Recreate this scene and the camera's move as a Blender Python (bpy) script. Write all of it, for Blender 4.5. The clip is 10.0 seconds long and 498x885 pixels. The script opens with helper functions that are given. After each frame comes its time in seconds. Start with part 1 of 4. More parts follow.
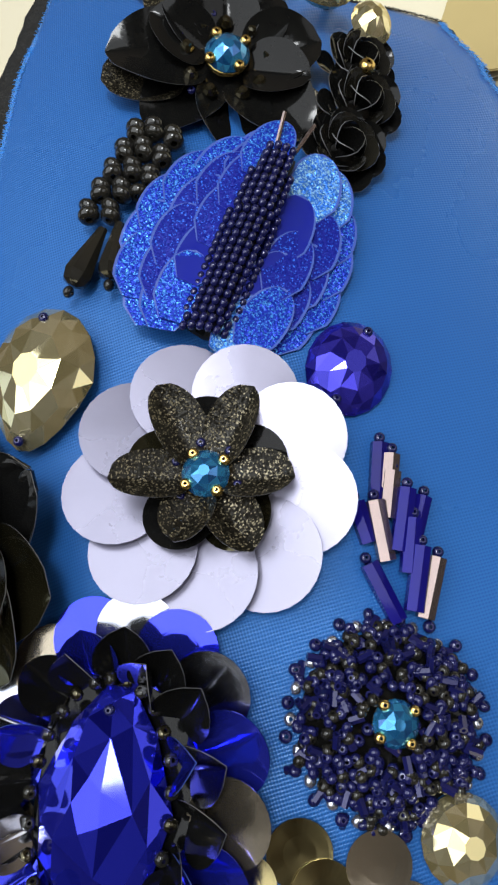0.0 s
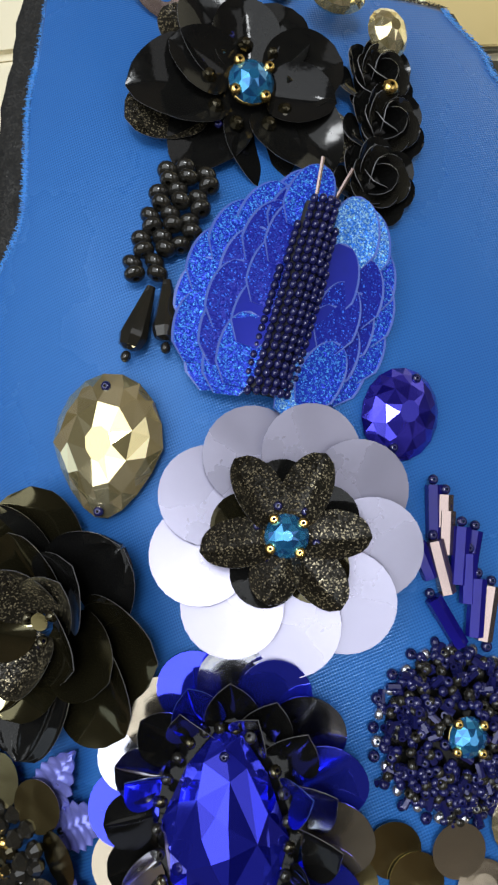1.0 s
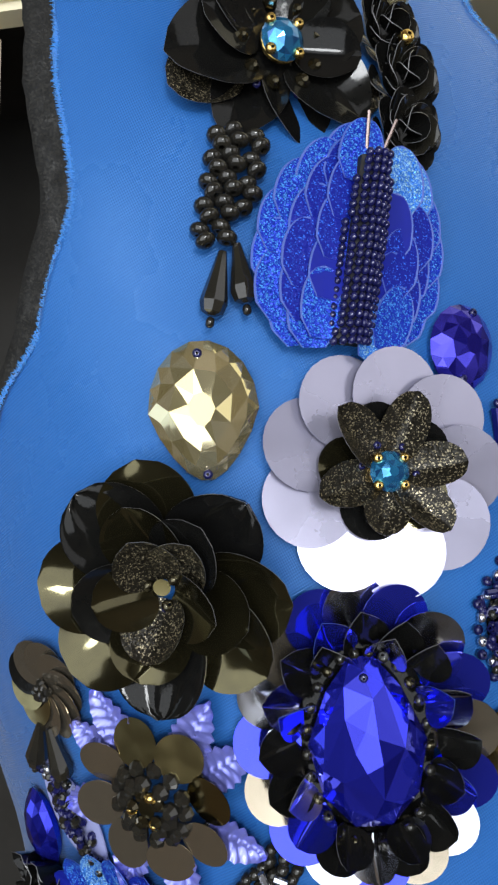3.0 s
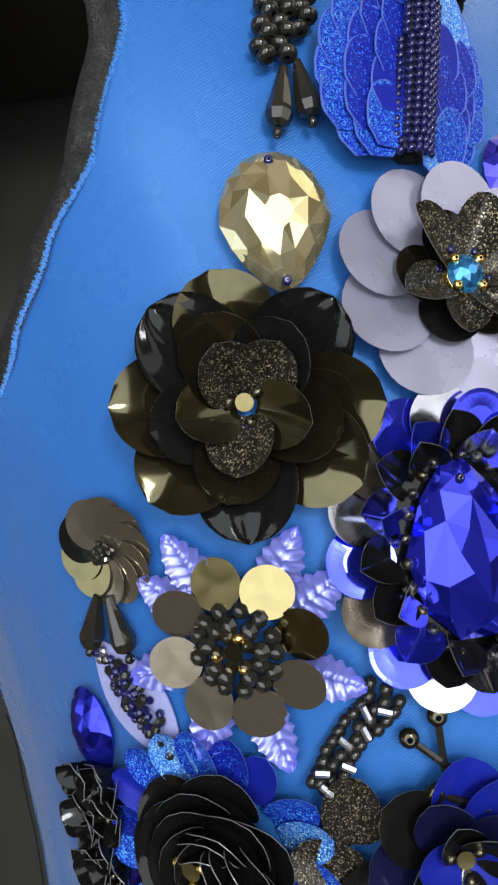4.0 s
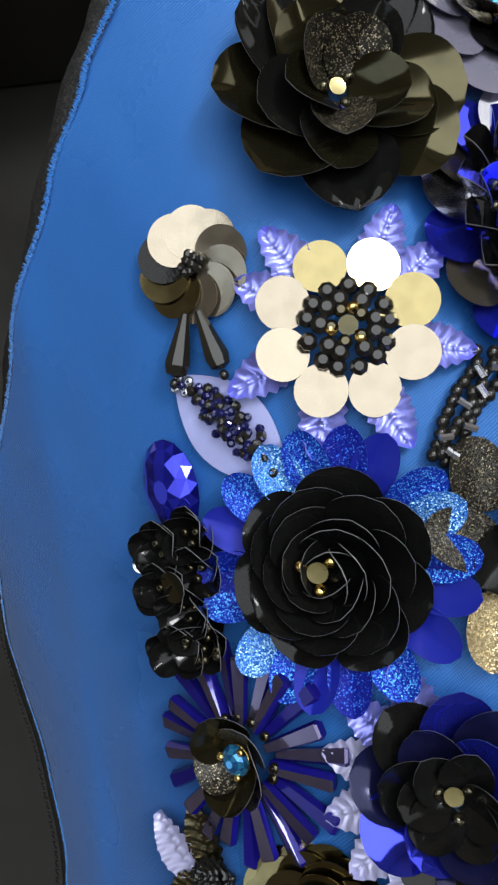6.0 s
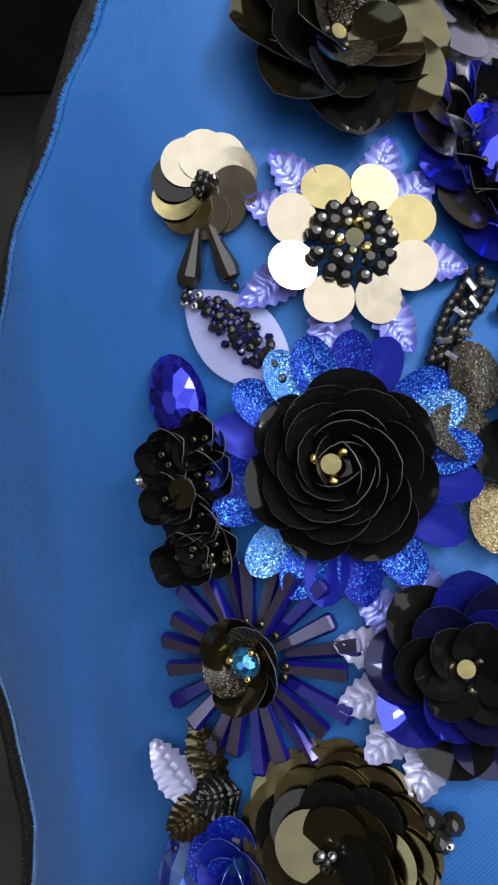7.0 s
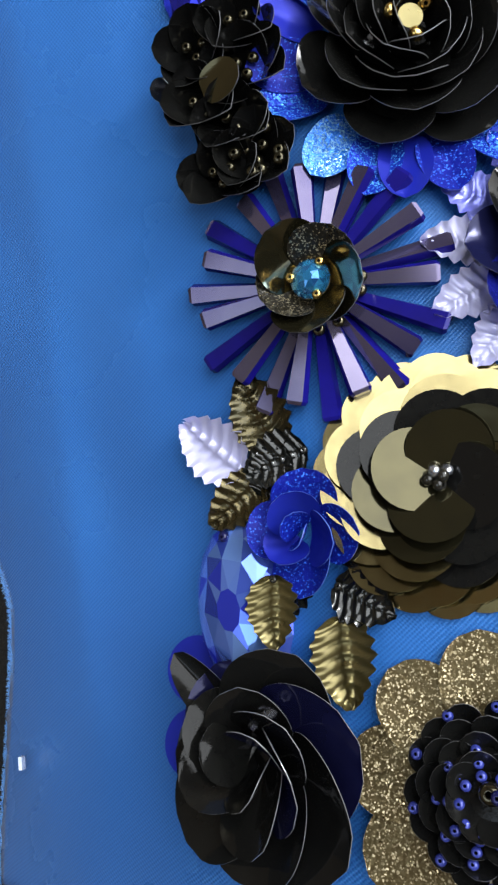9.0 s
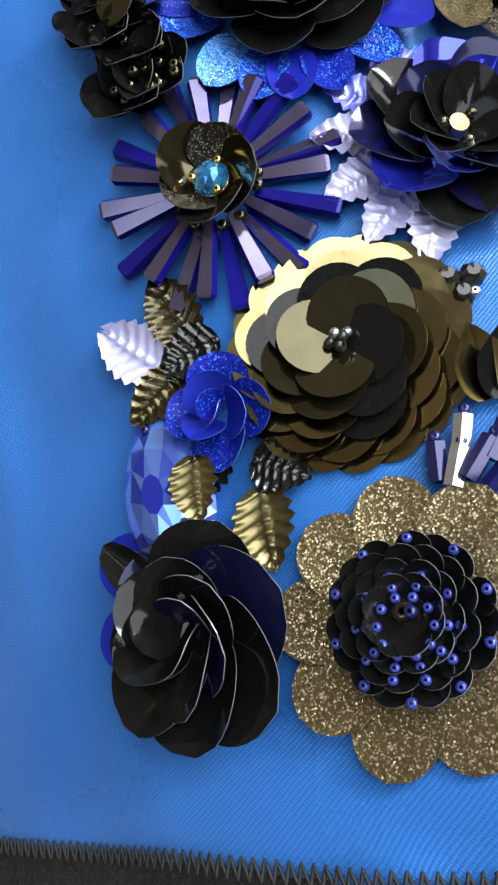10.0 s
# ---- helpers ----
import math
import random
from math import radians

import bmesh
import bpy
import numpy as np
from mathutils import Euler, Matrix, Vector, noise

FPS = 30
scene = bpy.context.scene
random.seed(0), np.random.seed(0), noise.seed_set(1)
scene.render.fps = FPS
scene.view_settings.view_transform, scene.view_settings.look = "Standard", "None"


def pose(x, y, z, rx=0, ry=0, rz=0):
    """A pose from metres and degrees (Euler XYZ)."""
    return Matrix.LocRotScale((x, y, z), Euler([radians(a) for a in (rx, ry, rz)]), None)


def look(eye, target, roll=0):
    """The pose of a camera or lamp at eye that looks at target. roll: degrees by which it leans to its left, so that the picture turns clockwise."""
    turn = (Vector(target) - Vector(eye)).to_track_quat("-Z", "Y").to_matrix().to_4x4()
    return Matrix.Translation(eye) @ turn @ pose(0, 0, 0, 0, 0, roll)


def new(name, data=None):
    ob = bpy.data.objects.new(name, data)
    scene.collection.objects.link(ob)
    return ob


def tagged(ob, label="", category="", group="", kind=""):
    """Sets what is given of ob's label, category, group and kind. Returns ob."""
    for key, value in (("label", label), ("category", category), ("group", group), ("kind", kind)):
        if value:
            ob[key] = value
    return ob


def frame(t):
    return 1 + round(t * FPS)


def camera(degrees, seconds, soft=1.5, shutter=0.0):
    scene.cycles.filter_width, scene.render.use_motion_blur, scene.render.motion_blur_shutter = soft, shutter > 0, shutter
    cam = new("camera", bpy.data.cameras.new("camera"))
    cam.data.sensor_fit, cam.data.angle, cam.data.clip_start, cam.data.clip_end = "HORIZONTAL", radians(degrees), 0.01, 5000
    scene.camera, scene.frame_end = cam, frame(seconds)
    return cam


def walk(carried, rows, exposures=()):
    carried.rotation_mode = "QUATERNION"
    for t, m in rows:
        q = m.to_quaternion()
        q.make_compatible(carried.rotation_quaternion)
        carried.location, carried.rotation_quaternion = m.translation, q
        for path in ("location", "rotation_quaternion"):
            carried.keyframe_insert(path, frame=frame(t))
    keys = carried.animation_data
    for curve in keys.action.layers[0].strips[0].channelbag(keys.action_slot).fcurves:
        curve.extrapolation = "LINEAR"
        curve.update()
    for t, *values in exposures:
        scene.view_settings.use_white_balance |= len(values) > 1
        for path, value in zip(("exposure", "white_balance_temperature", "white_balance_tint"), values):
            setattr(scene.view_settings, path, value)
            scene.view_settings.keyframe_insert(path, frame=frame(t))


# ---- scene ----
cam = camera(36.9, 10.0, soft=2.4)
PATH = [
    (0, (0.12090, 0.06934, 0.09072), (-0.00276, 0.08256, -0.06591), -70.80),
    (0.5, (0.10854, 0.08554, 0.10535), (-0.00467, 0.08435, -0.05952), -78.23),
    (1, (0.10063, 0.09410, 0.11473), (-0.00222, 0.08063, -0.05626), -86.16),
    (1.5, (0.09622, 0.09577, 0.12836), (0.00190, 0.08171, -0.04744), -89.13),
    (2, (0.08622, 0.11195, 0.13077), (-0.00447, 0.09745, -0.04690), -91.70),
    (2.5, (0.08060, 0.10929, 0.13112), (-0.00333, 0.09239, -0.04962), -95.68),
    (3, (0.06987, 0.09039, 0.13876), (-0.00453, 0.06761, -0.04548), -102.25),
    (3.2, (0.06586, 0.07789, 0.13961), (-0.01162, 0.05903, -0.04381), -100.29),
    (4.3, (0.03445, 0.03008, 0.14900), (-0.01143, 0.03159, -0.04566), -88.28),
    (4.5, (0.03022, 0.02066, 0.15022), (-0.01300, 0.02948, -0.04485), -79.88),
    (5, (0.01709, 0.00500, 0.15605), (-0.01291, 0.02644, -0.04052), -57.85),
    (5.5, (0.00579, -0.01937, 0.15167), (-0.01615, -0.00017, -0.04620), -52.99),
    (5.7, (0.00040, -0.02859, 0.14995), (-0.02103, -0.00835, -0.04787), -50.77),
    (6.8, (-0.02554, -0.06179, 0.15466), (-0.01351, -0.01845, -0.04022), 10.72),
    (7, (-0.03080, -0.06980, 0.15166), (-0.01814, -0.02822, -0.04356), 12.15),
    (7.5, (-0.03784, -0.08848, 0.13831), (-0.01981, -0.05120, -0.05735), 20.66),
    (8, (-0.05172, -0.10342, 0.12705), (-0.02386, -0.06779, -0.06777), 31.54),
    (8.5, (-0.05842, -0.11553, 0.11421), (-0.01829, -0.07392, -0.07725), 36.72),
    (9, (-0.06484, -0.13074, 0.10291), (-0.02044, -0.08895, -0.08757), 38.57),
    (9.5, (-0.06874, -0.13848, 0.10244), (-0.01673, -0.09098, -0.08474), 38.14),
    (10, (-0.06338, -0.15961, 0.10160), (-0.00610, -0.10697, -0.08265), 35.32),
]
walk(cam, [(t, look(eye, target, roll)) for t, eye, target, roll in PATH],
     exposures=[(0, -0.9), (1, -0.98), (2.5, -0.95), (3, -0.75), (4.5, -0.5), (5.5, -0.65), (7, -0.75), (8.5, -0.22), (9.5, 0.22), (10, 0.32)])

# ---- world and light ----
world = bpy.data.worlds.new("room_air")
scene.world = world
world.use_nodes = True
world.node_tree.nodes["Background"].inputs[0].default_value = (0.75, 0.85, 1.0, 1)
world.node_tree.nodes["Background"].inputs[1].default_value = 0.10


def lamp(name, eye, target, w, h, power, colour):
    data = bpy.data.lights.new(name, "AREA")
    data.shape, data.size, data.size_y, data.energy, data.color = "RECTANGLE", w, h, power, colour
    ob = new(name, data)
    ob.matrix_world = look(eye, target)
    return ob


# Added overhead fill, no known fixture; sized so flat sequins mirror something bright.
lamp("overhead_fill_light", (0.35, 0.36, 1.95), (0.35, 0.36, 0), 2.4, 2.6, 92, (0.92, 0.96, 1.0))
# Small bright source, added for bead glints and firmer shadows.
lamp("glint_fill_light", (0.95, 0.60, 1.70), (0, 0, 0), 0.38, 0.38, 30, (0.95, 0.98, 1.0))
# Invented fill from the right, brightening the white flower and right-hand satin.
lamp("east_fill_light", (2.40, 1.0, 0.75), (0, 0.9, 0.3), 2.2, 1.5, 22, (0.95, 0.97, 1.0))
# Weak bluish fill, added from the left for sheen on the satin.
lamp("west_fill_light", (-1.7, -0.5, 1.1), (0, 0, 0), 0.9, 1.1, 6, (0.72, 0.86, 1.0))

# ---- materials ----


def mat(name, colour, rough=0.5, metal=0.0, coat=0.0, var=0.25, scale=400.0, bump=0.0, bump_scale=900.0, second=None,
        sheen=0.0, per_island=0.0, trans=0.0):
    m = bpy.data.materials.new(name)
    m.use_nodes = True
    nt = m.node_tree
    b = nt.nodes["Principled BSDF"]
    b.inputs["Roughness"].default_value = rough
    b.inputs["Metallic"].default_value = metal
    b.inputs["Coat Weight"].default_value = coat
    b.inputs["Coat Roughness"].default_value = 0.05
    b.inputs["Sheen Weight"].default_value = sheen
    b.inputs["Transmission Weight"].default_value = trans
    tc = nt.nodes.new("ShaderNodeTexCoord")
    n = nt.nodes.new("ShaderNodeTexNoise")
    n.inputs["Scale"].default_value = scale
    n.inputs["Detail"].default_value = 6
    nt.links.new(tc.outputs["Object"], n.inputs["Vector"])
    mix = nt.nodes.new("ShaderNodeMix")
    mix.data_type = "RGBA"
    s = second or tuple(c * (1 - var) for c in colour)
    mix.inputs[6].default_value = (*colour, 1)
    mix.inputs[7].default_value = (*s, 1)
    # One random tone per facet paints in a cut stone's inner reflections.
    if per_island:
        g = nt.nodes.new("ShaderNodeNewGeometry")
        nt.links.new(g.outputs["Random Per Island"], mix.inputs[0])
    else:
        oi = nt.nodes.new("ShaderNodeObjectInfo")
        ad = nt.nodes.new("ShaderNodeMath")
        ad.operation = "MULTIPLY_ADD"
        ad.inputs[1].default_value = 0.3
        nt.links.new(oi.outputs["Random"], ad.inputs[0])
        nt.links.new(n.outputs["Fac"], ad.inputs[2])
        sb = nt.nodes.new("ShaderNodeMath")
        sb.operation, sb.use_clamp = "SUBTRACT", True
        sb.inputs[1].default_value = 0.1
        nt.links.new(ad.outputs[0], sb.inputs[0])
        nt.links.new(sb.outputs[0], mix.inputs[0])
    nt.links.new(mix.outputs[2], b.inputs["Base Color"])
    mr = nt.nodes.new("ShaderNodeMapRange")
    mr.inputs[1].default_value, mr.inputs[2].default_value = 0.3, 0.75
    mr.inputs[3].default_value, mr.inputs[4].default_value = rough * 0.7, min(1, rough * 1.5)
    nt.links.new(n.outputs["Fac"], mr.inputs[0])
    nt.links.new(mr.outputs[0], b.inputs["Roughness"])
    if bump:
        n2 = nt.nodes.new("ShaderNodeTexNoise")
        n2.inputs["Scale"].default_value = bump_scale
        n2.inputs["Detail"].default_value = 3
        nt.links.new(tc.outputs["Object"], n2.inputs["Vector"])
        bp = nt.nodes.new("ShaderNodeBump")
        bp.inputs["Strength"].default_value = bump
        bp.inputs["Distance"].default_value = 0.0004
        nt.links.new(n2.outputs["Fac"], bp.inputs["Height"])
        nt.links.new(bp.outputs[0], b.inputs["Normal"])
    return m


def glitter(name, colour, spark, flake=4200.0, tilt=0.9, metal=0.75, rough=0.28, sparse=0.45):
    m = mat(name, colour, rough, metal, 0.0, 0.3, 300)
    nt = m.node_tree
    b = nt.nodes["Principled BSDF"]
    tc = nt.nodes.new("ShaderNodeTexCoord")
    v = nt.nodes.new("ShaderNodeTexVoronoi")
    v.inputs["Scale"].default_value = flake
    nt.links.new(tc.outputs["Object"], v.inputs["Vector"])
    g = nt.nodes.new("ShaderNodeNewGeometry")
    sub = nt.nodes.new("ShaderNodeVectorMath")
    sub.operation = "SUBTRACT"
    sub.inputs[1].default_value = (0.5, 0.5, 0.5)
    nt.links.new(v.outputs["Color"], sub.inputs[0])
    ma = nt.nodes.new("ShaderNodeVectorMath")
    ma.operation = "MULTIPLY_ADD"
    ma.inputs[1].default_value = (tilt, tilt, tilt)
    nt.links.new(sub.outputs[0], ma.inputs[0])
    nt.links.new(g.outputs["Normal"], ma.inputs[2])
    no = nt.nodes.new("ShaderNodeVectorMath")
    no.operation = "NORMALIZE"
    nt.links.new(ma.outputs[0], no.inputs[0])
    nt.links.new(no.outputs[0], b.inputs["Normal"])
    sep = nt.nodes.new("ShaderNodeSeparateColor")
    nt.links.new(v.outputs["Color"], sep.inputs[0])
    mr = nt.nodes.new("ShaderNodeMapRange")
    mr.inputs[1].default_value, mr.inputs[2].default_value = sparse, 1.0
    nt.links.new(sep.outputs[0], mr.inputs[0])
    mx = nt.nodes.new("ShaderNodeMix")
    mx.data_type = "RGBA"
    mx.inputs[6].default_value = (*colour, 1)
    mx.inputs[7].default_value = (*spark, 1)
    nt.links.new(mr.outputs[0], mx.inputs[0])
    nt.links.new(mx.outputs[2], b.inputs["Base Color"])
    return m


def satin(name, colour, second):
    """Twill satin: two crossing sets of fine ridges, slubs and a soft blue sheen."""
    m = mat(name, colour, 0.27, 0.0, 0.0, 0.2, 25, second=second, sheen=0.15)
    nt = m.node_tree
    b = nt.nodes["Principled BSDF"]
    b.inputs["Specular IOR Level"].default_value = 0.55
    b.inputs["Specular Tint"].default_value = (0.35, 0.6, 1.0, 1)
    tc = nt.nodes.new("ShaderNodeTexCoord")
    waves = []
    for turn, scale, wobble in ((52, 560, 1.2), (-31, 760, 1.6)):
        mp = nt.nodes.new("ShaderNodeMapping")
        mp.inputs["Rotation"].default_value = (0, 0, radians(turn))
        nt.links.new(tc.outputs["Object"], mp.inputs["Vector"])
        w = nt.nodes.new("ShaderNodeTexWave")
        w.inputs["Scale"].default_value = scale
        w.inputs["Distortion"].default_value = wobble
        w.inputs["Detail"].default_value = 2
        w.inputs["Detail Scale"].default_value = 0.4
        nt.links.new(mp.outputs[0], w.inputs["Vector"])
        waves.append(w)
    cross = nt.nodes.new("ShaderNodeMath")
    cross.operation = "MULTIPLY_ADD"
    cross.inputs[1].default_value = 0.6
    nt.links.new(waves[1].outputs["Fac"], cross.inputs[0])
    nt.links.new(waves[0].outputs["Fac"], cross.inputs[2])
    n = nt.nodes.new("ShaderNodeTexNoise")
    n.inputs["Scale"].default_value = 2500
    nt.links.new(tc.outputs["Object"], n.inputs["Vector"])
    ad = nt.nodes.new("ShaderNodeMath")
    ad.operation = "MULTIPLY_ADD"
    ad.inputs[1].default_value = 0.5
    nt.links.new(n.outputs["Fac"], ad.inputs[0])
    nt.links.new(cross.outputs[0], ad.inputs[2])
    bp = nt.nodes.new("ShaderNodeBump")
    bp.inputs["Strength"].default_value = 0.30
    bp.inputs["Distance"].default_value = 0.00016
    nt.links.new(ad.outputs[0], bp.inputs["Height"])
    nt.links.new(bp.outputs[0], b.inputs["Normal"])
    old = b.inputs["Base Color"].links[0].from_socket
    thread = nt.nodes.new("ShaderNodeMix")
    thread.data_type, thread.blend_type = "RGBA", "MULTIPLY"
    thread.inputs[7].default_value = (0.68, 0.72, 0.8, 1)
    gap = nt.nodes.new("ShaderNodeMapRange")
    gap.inputs[1].default_value, gap.inputs[2].default_value = 0.9, 0.2
    nt.links.new(cross.outputs[0], gap.inputs[0])
    nt.links.new(gap.outputs[0], thread.inputs[0])
    nt.links.new(old, thread.inputs[6])
    nt.links.new(thread.outputs[2], b.inputs["Base Color"])
    return m


SATIN = satin("blue_satin", (0.024, 0.138, 0.43), (0.016, 0.104, 0.355))
FRAY = mat("blue_thread", (0.04, 0.32, 0.85), 0.6, sheen=0.4)
BLACK_CLOTH = glitter("black_lurex_cloth", (0.004, 0.004, 0.004), (0.016, 0.015, 0.012), 3200, 0.5, 0.0, 0.8)
FORM = mat("black_padding", (0.012, 0.012, 0.012), 0.85, var=0.4, scale=90, bump=0.3)
TABLE = mat("dark_stained_wood", (0.008, 0.007, 0.006), 0.8, second=(0.014, 0.012, 0.009), scale=12)
CREAM = mat("cream_cloth", (0.86, 0.79, 0.60), 0.8, second=(0.80, 0.72, 0.50), scale=5, bump=0.3)
TAN = mat("tan_card", (0.62, 0.48, 0.20), 0.6, scale=20)
WALL = mat("tan_wall_paint", (0.34, 0.26, 0.18), 0.8, scale=3)
CEIL = mat("white_ceiling_paint", (0.75, 0.75, 0.75), 0.9, scale=3)
BLACK = mat("black_sequin_plastic", (0.004, 0.004, 0.0045), 0.09, 0.0, 0.04, second=(0.008, 0.008, 0.007), scale=500, bump=0.05)
OLIVE = mat("dark_olive_sequin", (0.10, 0.088, 0.042), 0.10, 0.9, 0.2, second=(0.05, 0.045, 0.025), scale=200)
NAVY = mat("navy_sequin", (0.012, 0.014, 0.06), 0.12, 0.3, 0.1, second=(0.006, 0.006, 0.03), scale=300)
LILAC = mat("lilac_silver_sequin", (0.38, 0.37, 0.48), 0.26, 0.55, 0.0, second=(0.33, 0.32, 0.43), scale=60, bump=0.02)
BLUE = mat("cobalt_mirror_sequin", (0.03, 0.05, 0.75), 0.07, 0.85, 0.4, second=(0.05, 0.06, 0.75), scale=160)
BLUEF = mat("cobalt_satin_sequin", (0.008, 0.014, 0.34), 0.42, 0.25, 0.05, second=(0.01, 0.02, 0.24), scale=300)
GOLD = mat("champagne_mirror_sequin", (0.40, 0.355, 0.28), 0.15, 0.9, 0.0, second=(0.33, 0.28, 0.21), scale=250, bump=0.02)
BRONZE = mat("bronze_sequin", (0.37, 0.31, 0.15), 0.17, 1.0, 0.1, second=(0.27, 0.22, 0.10), scale=250)
SILVER = mat("silver_mirror_sequin", (0.66, 0.66, 0.70), 0.15, 1.0, second=(0.55, 0.57, 0.66), scale=250)
PERI = mat("periwinkle_leaf_foil", (0.20, 0.22, 0.72), 0.34, 0.6, 0.1, second=(0.30, 0.32, 0.82), scale=300)
LEAFW = mat("white_lilac_leaf_foil", (0.58, 0.58, 0.85), 0.4, 0.4, 0.1, scale=300)
LEAFG = mat("dark_gold_leaf_foil", (0.12, 0.09, 0.035), 0.25, 0.9, 0.3, second=(0.05, 0.05, 0.03), scale=300)
LEAFO = mat("olive_gold_leaf_foil", (0.22, 0.185, 0.08), 0.32, 0.85, 0.1, scale=300)
LEAFB = mat("black_leaf_foil", (0.012, 0.013, 0.012), 0.15, 0.4, 0.5, scale=300)
BEADK = mat("black_glass_bead", (0.011, 0.011, 0.012), 0.06, 0.0, 0.2, second=(0.02, 0.018, 0.012), scale=300)
BEADG = mat("gunmetal_gold_bead", (0.10, 0.085, 0.045), 0.12, 0.9, 0.4, second=(0.05, 0.045, 0.03), scale=300)
BEADN = mat("navy_glass_bead", (0.005, 0.007, 0.045), 0.06, 0.2, 0.4, second=(0.014, 0.015, 0.11), scale=300)
BEADP = mat("bright_blue_glass_bead", (0.02, 0.03, 0.22), 0.06, 0.3, 0.5, second=(0.06, 0.08, 0.42), scale=300)
BEADS = mat("silver_bead", (0.7, 0.72, 0.8), 0.15, 0.9, scale=300)
BUGLE = mat("cobalt_glass_bugle", (0.012, 0.010, 0.30), 0.08, 0.15, 0.2, second=(0.008, 0.006, 0.07), scale=120)
BUGLEC = mat("copper_lined_bugle", (0.40, 0.31, 0.29), 0.2, 0.9, 0.1, scale=200)
# Painted reflection for upper facets of the cobalt bugles, not another glass.
FACET_GLEAM = mat("violet_grey_facet_reflection", (0.24, 0.21, 0.28), 0.12, 0.75, 0.2, second=(0.015, 0.012, 0.10), scale=60)
PEARL = mat("ivory_pearl", (0.8, 0.74, 0.5), 0.25, 0.0, 0.4, scale=100)
# Crystals: the second colour is for facets painted as reflecting less.
CHAMP = mat("champagne_crystal", (0.95, 0.86, 0.55), 0.05, 0.85, 0.6, second=(0.60, 0.51, 0.24), per_island=1)
COBALT = mat("cobalt_crystal", (0.04, 0.05, 0.85), 0.05, 0.8, 0.3, second=(0.006, 0.008, 0.26), per_island=1)
VIOLET = mat("violet_blue_crystal", (0.07, 0.06, 0.75), 0.05, 0.75, 0.3, second=(0.012, 0.010, 0.26), per_island=1)
SKY = mat("sky_violet_crystal", (0.22, 0.42, 1.0), 0.05, 0.7, 0.3, second=(0.02, 0.03, 0.62), per_island=1)
AQUA = mat("aqua_crystal", (0.05, 0.38, 0.75), 0.05, 0.7, 1.0, second=(0.01, 0.10, 0.32), per_island=1)
CLAW = mat("gold_claw_metal", (0.85, 0.6, 0.2), 0.2, 1.0, scale=300)
GLB = glitter("blue_glitter_sequin", (0.008, 0.030, 0.40), (0.10, 0.42, 1.0), 4200, 0.6, 0.35, 0.3, 0.68)
GLD = glitter("deep_blue_glitter_sequin", (0.005, 0.012, 0.26), (0.05, 0.2, 0.95), 4200, 0.35, 0.2, 0.42, 0.85)
GLS = glitter("sky_glitter_sequin", (0.02, 0.17, 0.70), (0.45, 0.8, 1.0), 4200, 0.8, 0.45, 0.28, 0.55)
GLK = glitter("black_gold_glitter_sequin", (0.016, 0.014, 0.010), (0.36, 0.31, 0.2), 4200, 0.45, 0.5, 0.3, 0.78)
GLG = glitter("bronze_glitter_sequin", (0.13, 0.098, 0.045), (0.5, 0.42, 0.26), 4200, 0.4, 0.75, 0.32, 0.72)
EDGE = mat("clear_cut_edge", (0.17, 0.17, 0.18), 0.25, 0.0, 0.3, scale=300)
EDGEB = mat("blue_cut_edge", (0.07, 0.13, 0.52), 0.3, 0.0, 0.3, scale=300)
THREAD = mat("black_thread", (0.01, 0.01, 0.01), 0.7)

for dim in (BLACK, NAVY, BUGLE, BLUEF, GLB, GLD):
    dim.node_tree.nodes["Principled BSDF"].inputs["Specular IOR Level"].default_value = 0.2

# ---- the curved support ----
K = (0.0089, 0.00351, 0.01035, -0.04796, -0.04149, -0.00346, 0.00109, -0.00074, -0.00212, -0.00673)


def surf(x, y):
    a, b = x * 10, y * 10
    return (K[0] + K[1] * a + K[2] * b + K[3] * a * a + K[4] * a * b + K[5] * b * b + K[6] * a ** 3 + K[7] * a * a * b
            + K[8] * a * b * b + K[9] * b ** 3)


def normal(x, y):
    e = 1e-4
    return Vector(((surf(x - e, y) - surf(x + e, y)) / (2 * e), (surf(x, y - e) - surf(x, y + e)) / (2 * e), 1)).normalized()


def place(x, y, up=90.0, h=0.0, lean=None):
    """The pose of a thing sewn on at x, y, its own y axis along the direction up (degrees)."""
    n = normal(x, y)
    p = Vector((x, y, surf(x, y))) + n * h
    if lean:
        n = (n + Vector(lean)).normalized()
    d = Vector((math.cos(radians(up)), math.sin(radians(up)), 0))
    d = (d - n * d.dot(n)).normalized()
    r = d.cross(n)
    return Matrix(((r.x, d.x, n.x, p.x), (r.y, d.y, n.y, p.y), (r.z, d.z, n.z, p.z), (0, 0, 0, 1)))


# ---- mesh makers; sizes in millimetres ----
MM = 0.001
MESHES = {}


def to_mesh(name, bm, material, smooth=True):
    me = bpy.data.meshes.new(name)
    bmesh.ops.scale(bm, vec=(MM, MM, MM), verts=bm.verts)
    bmesh.ops.recalc_face_normals(bm, faces=bm.faces)
    for f in bm.faces:
        f.smooth = smooth
    bm.to_mesh(me)
    bm.free()
    me.materials.append(material)
    return me


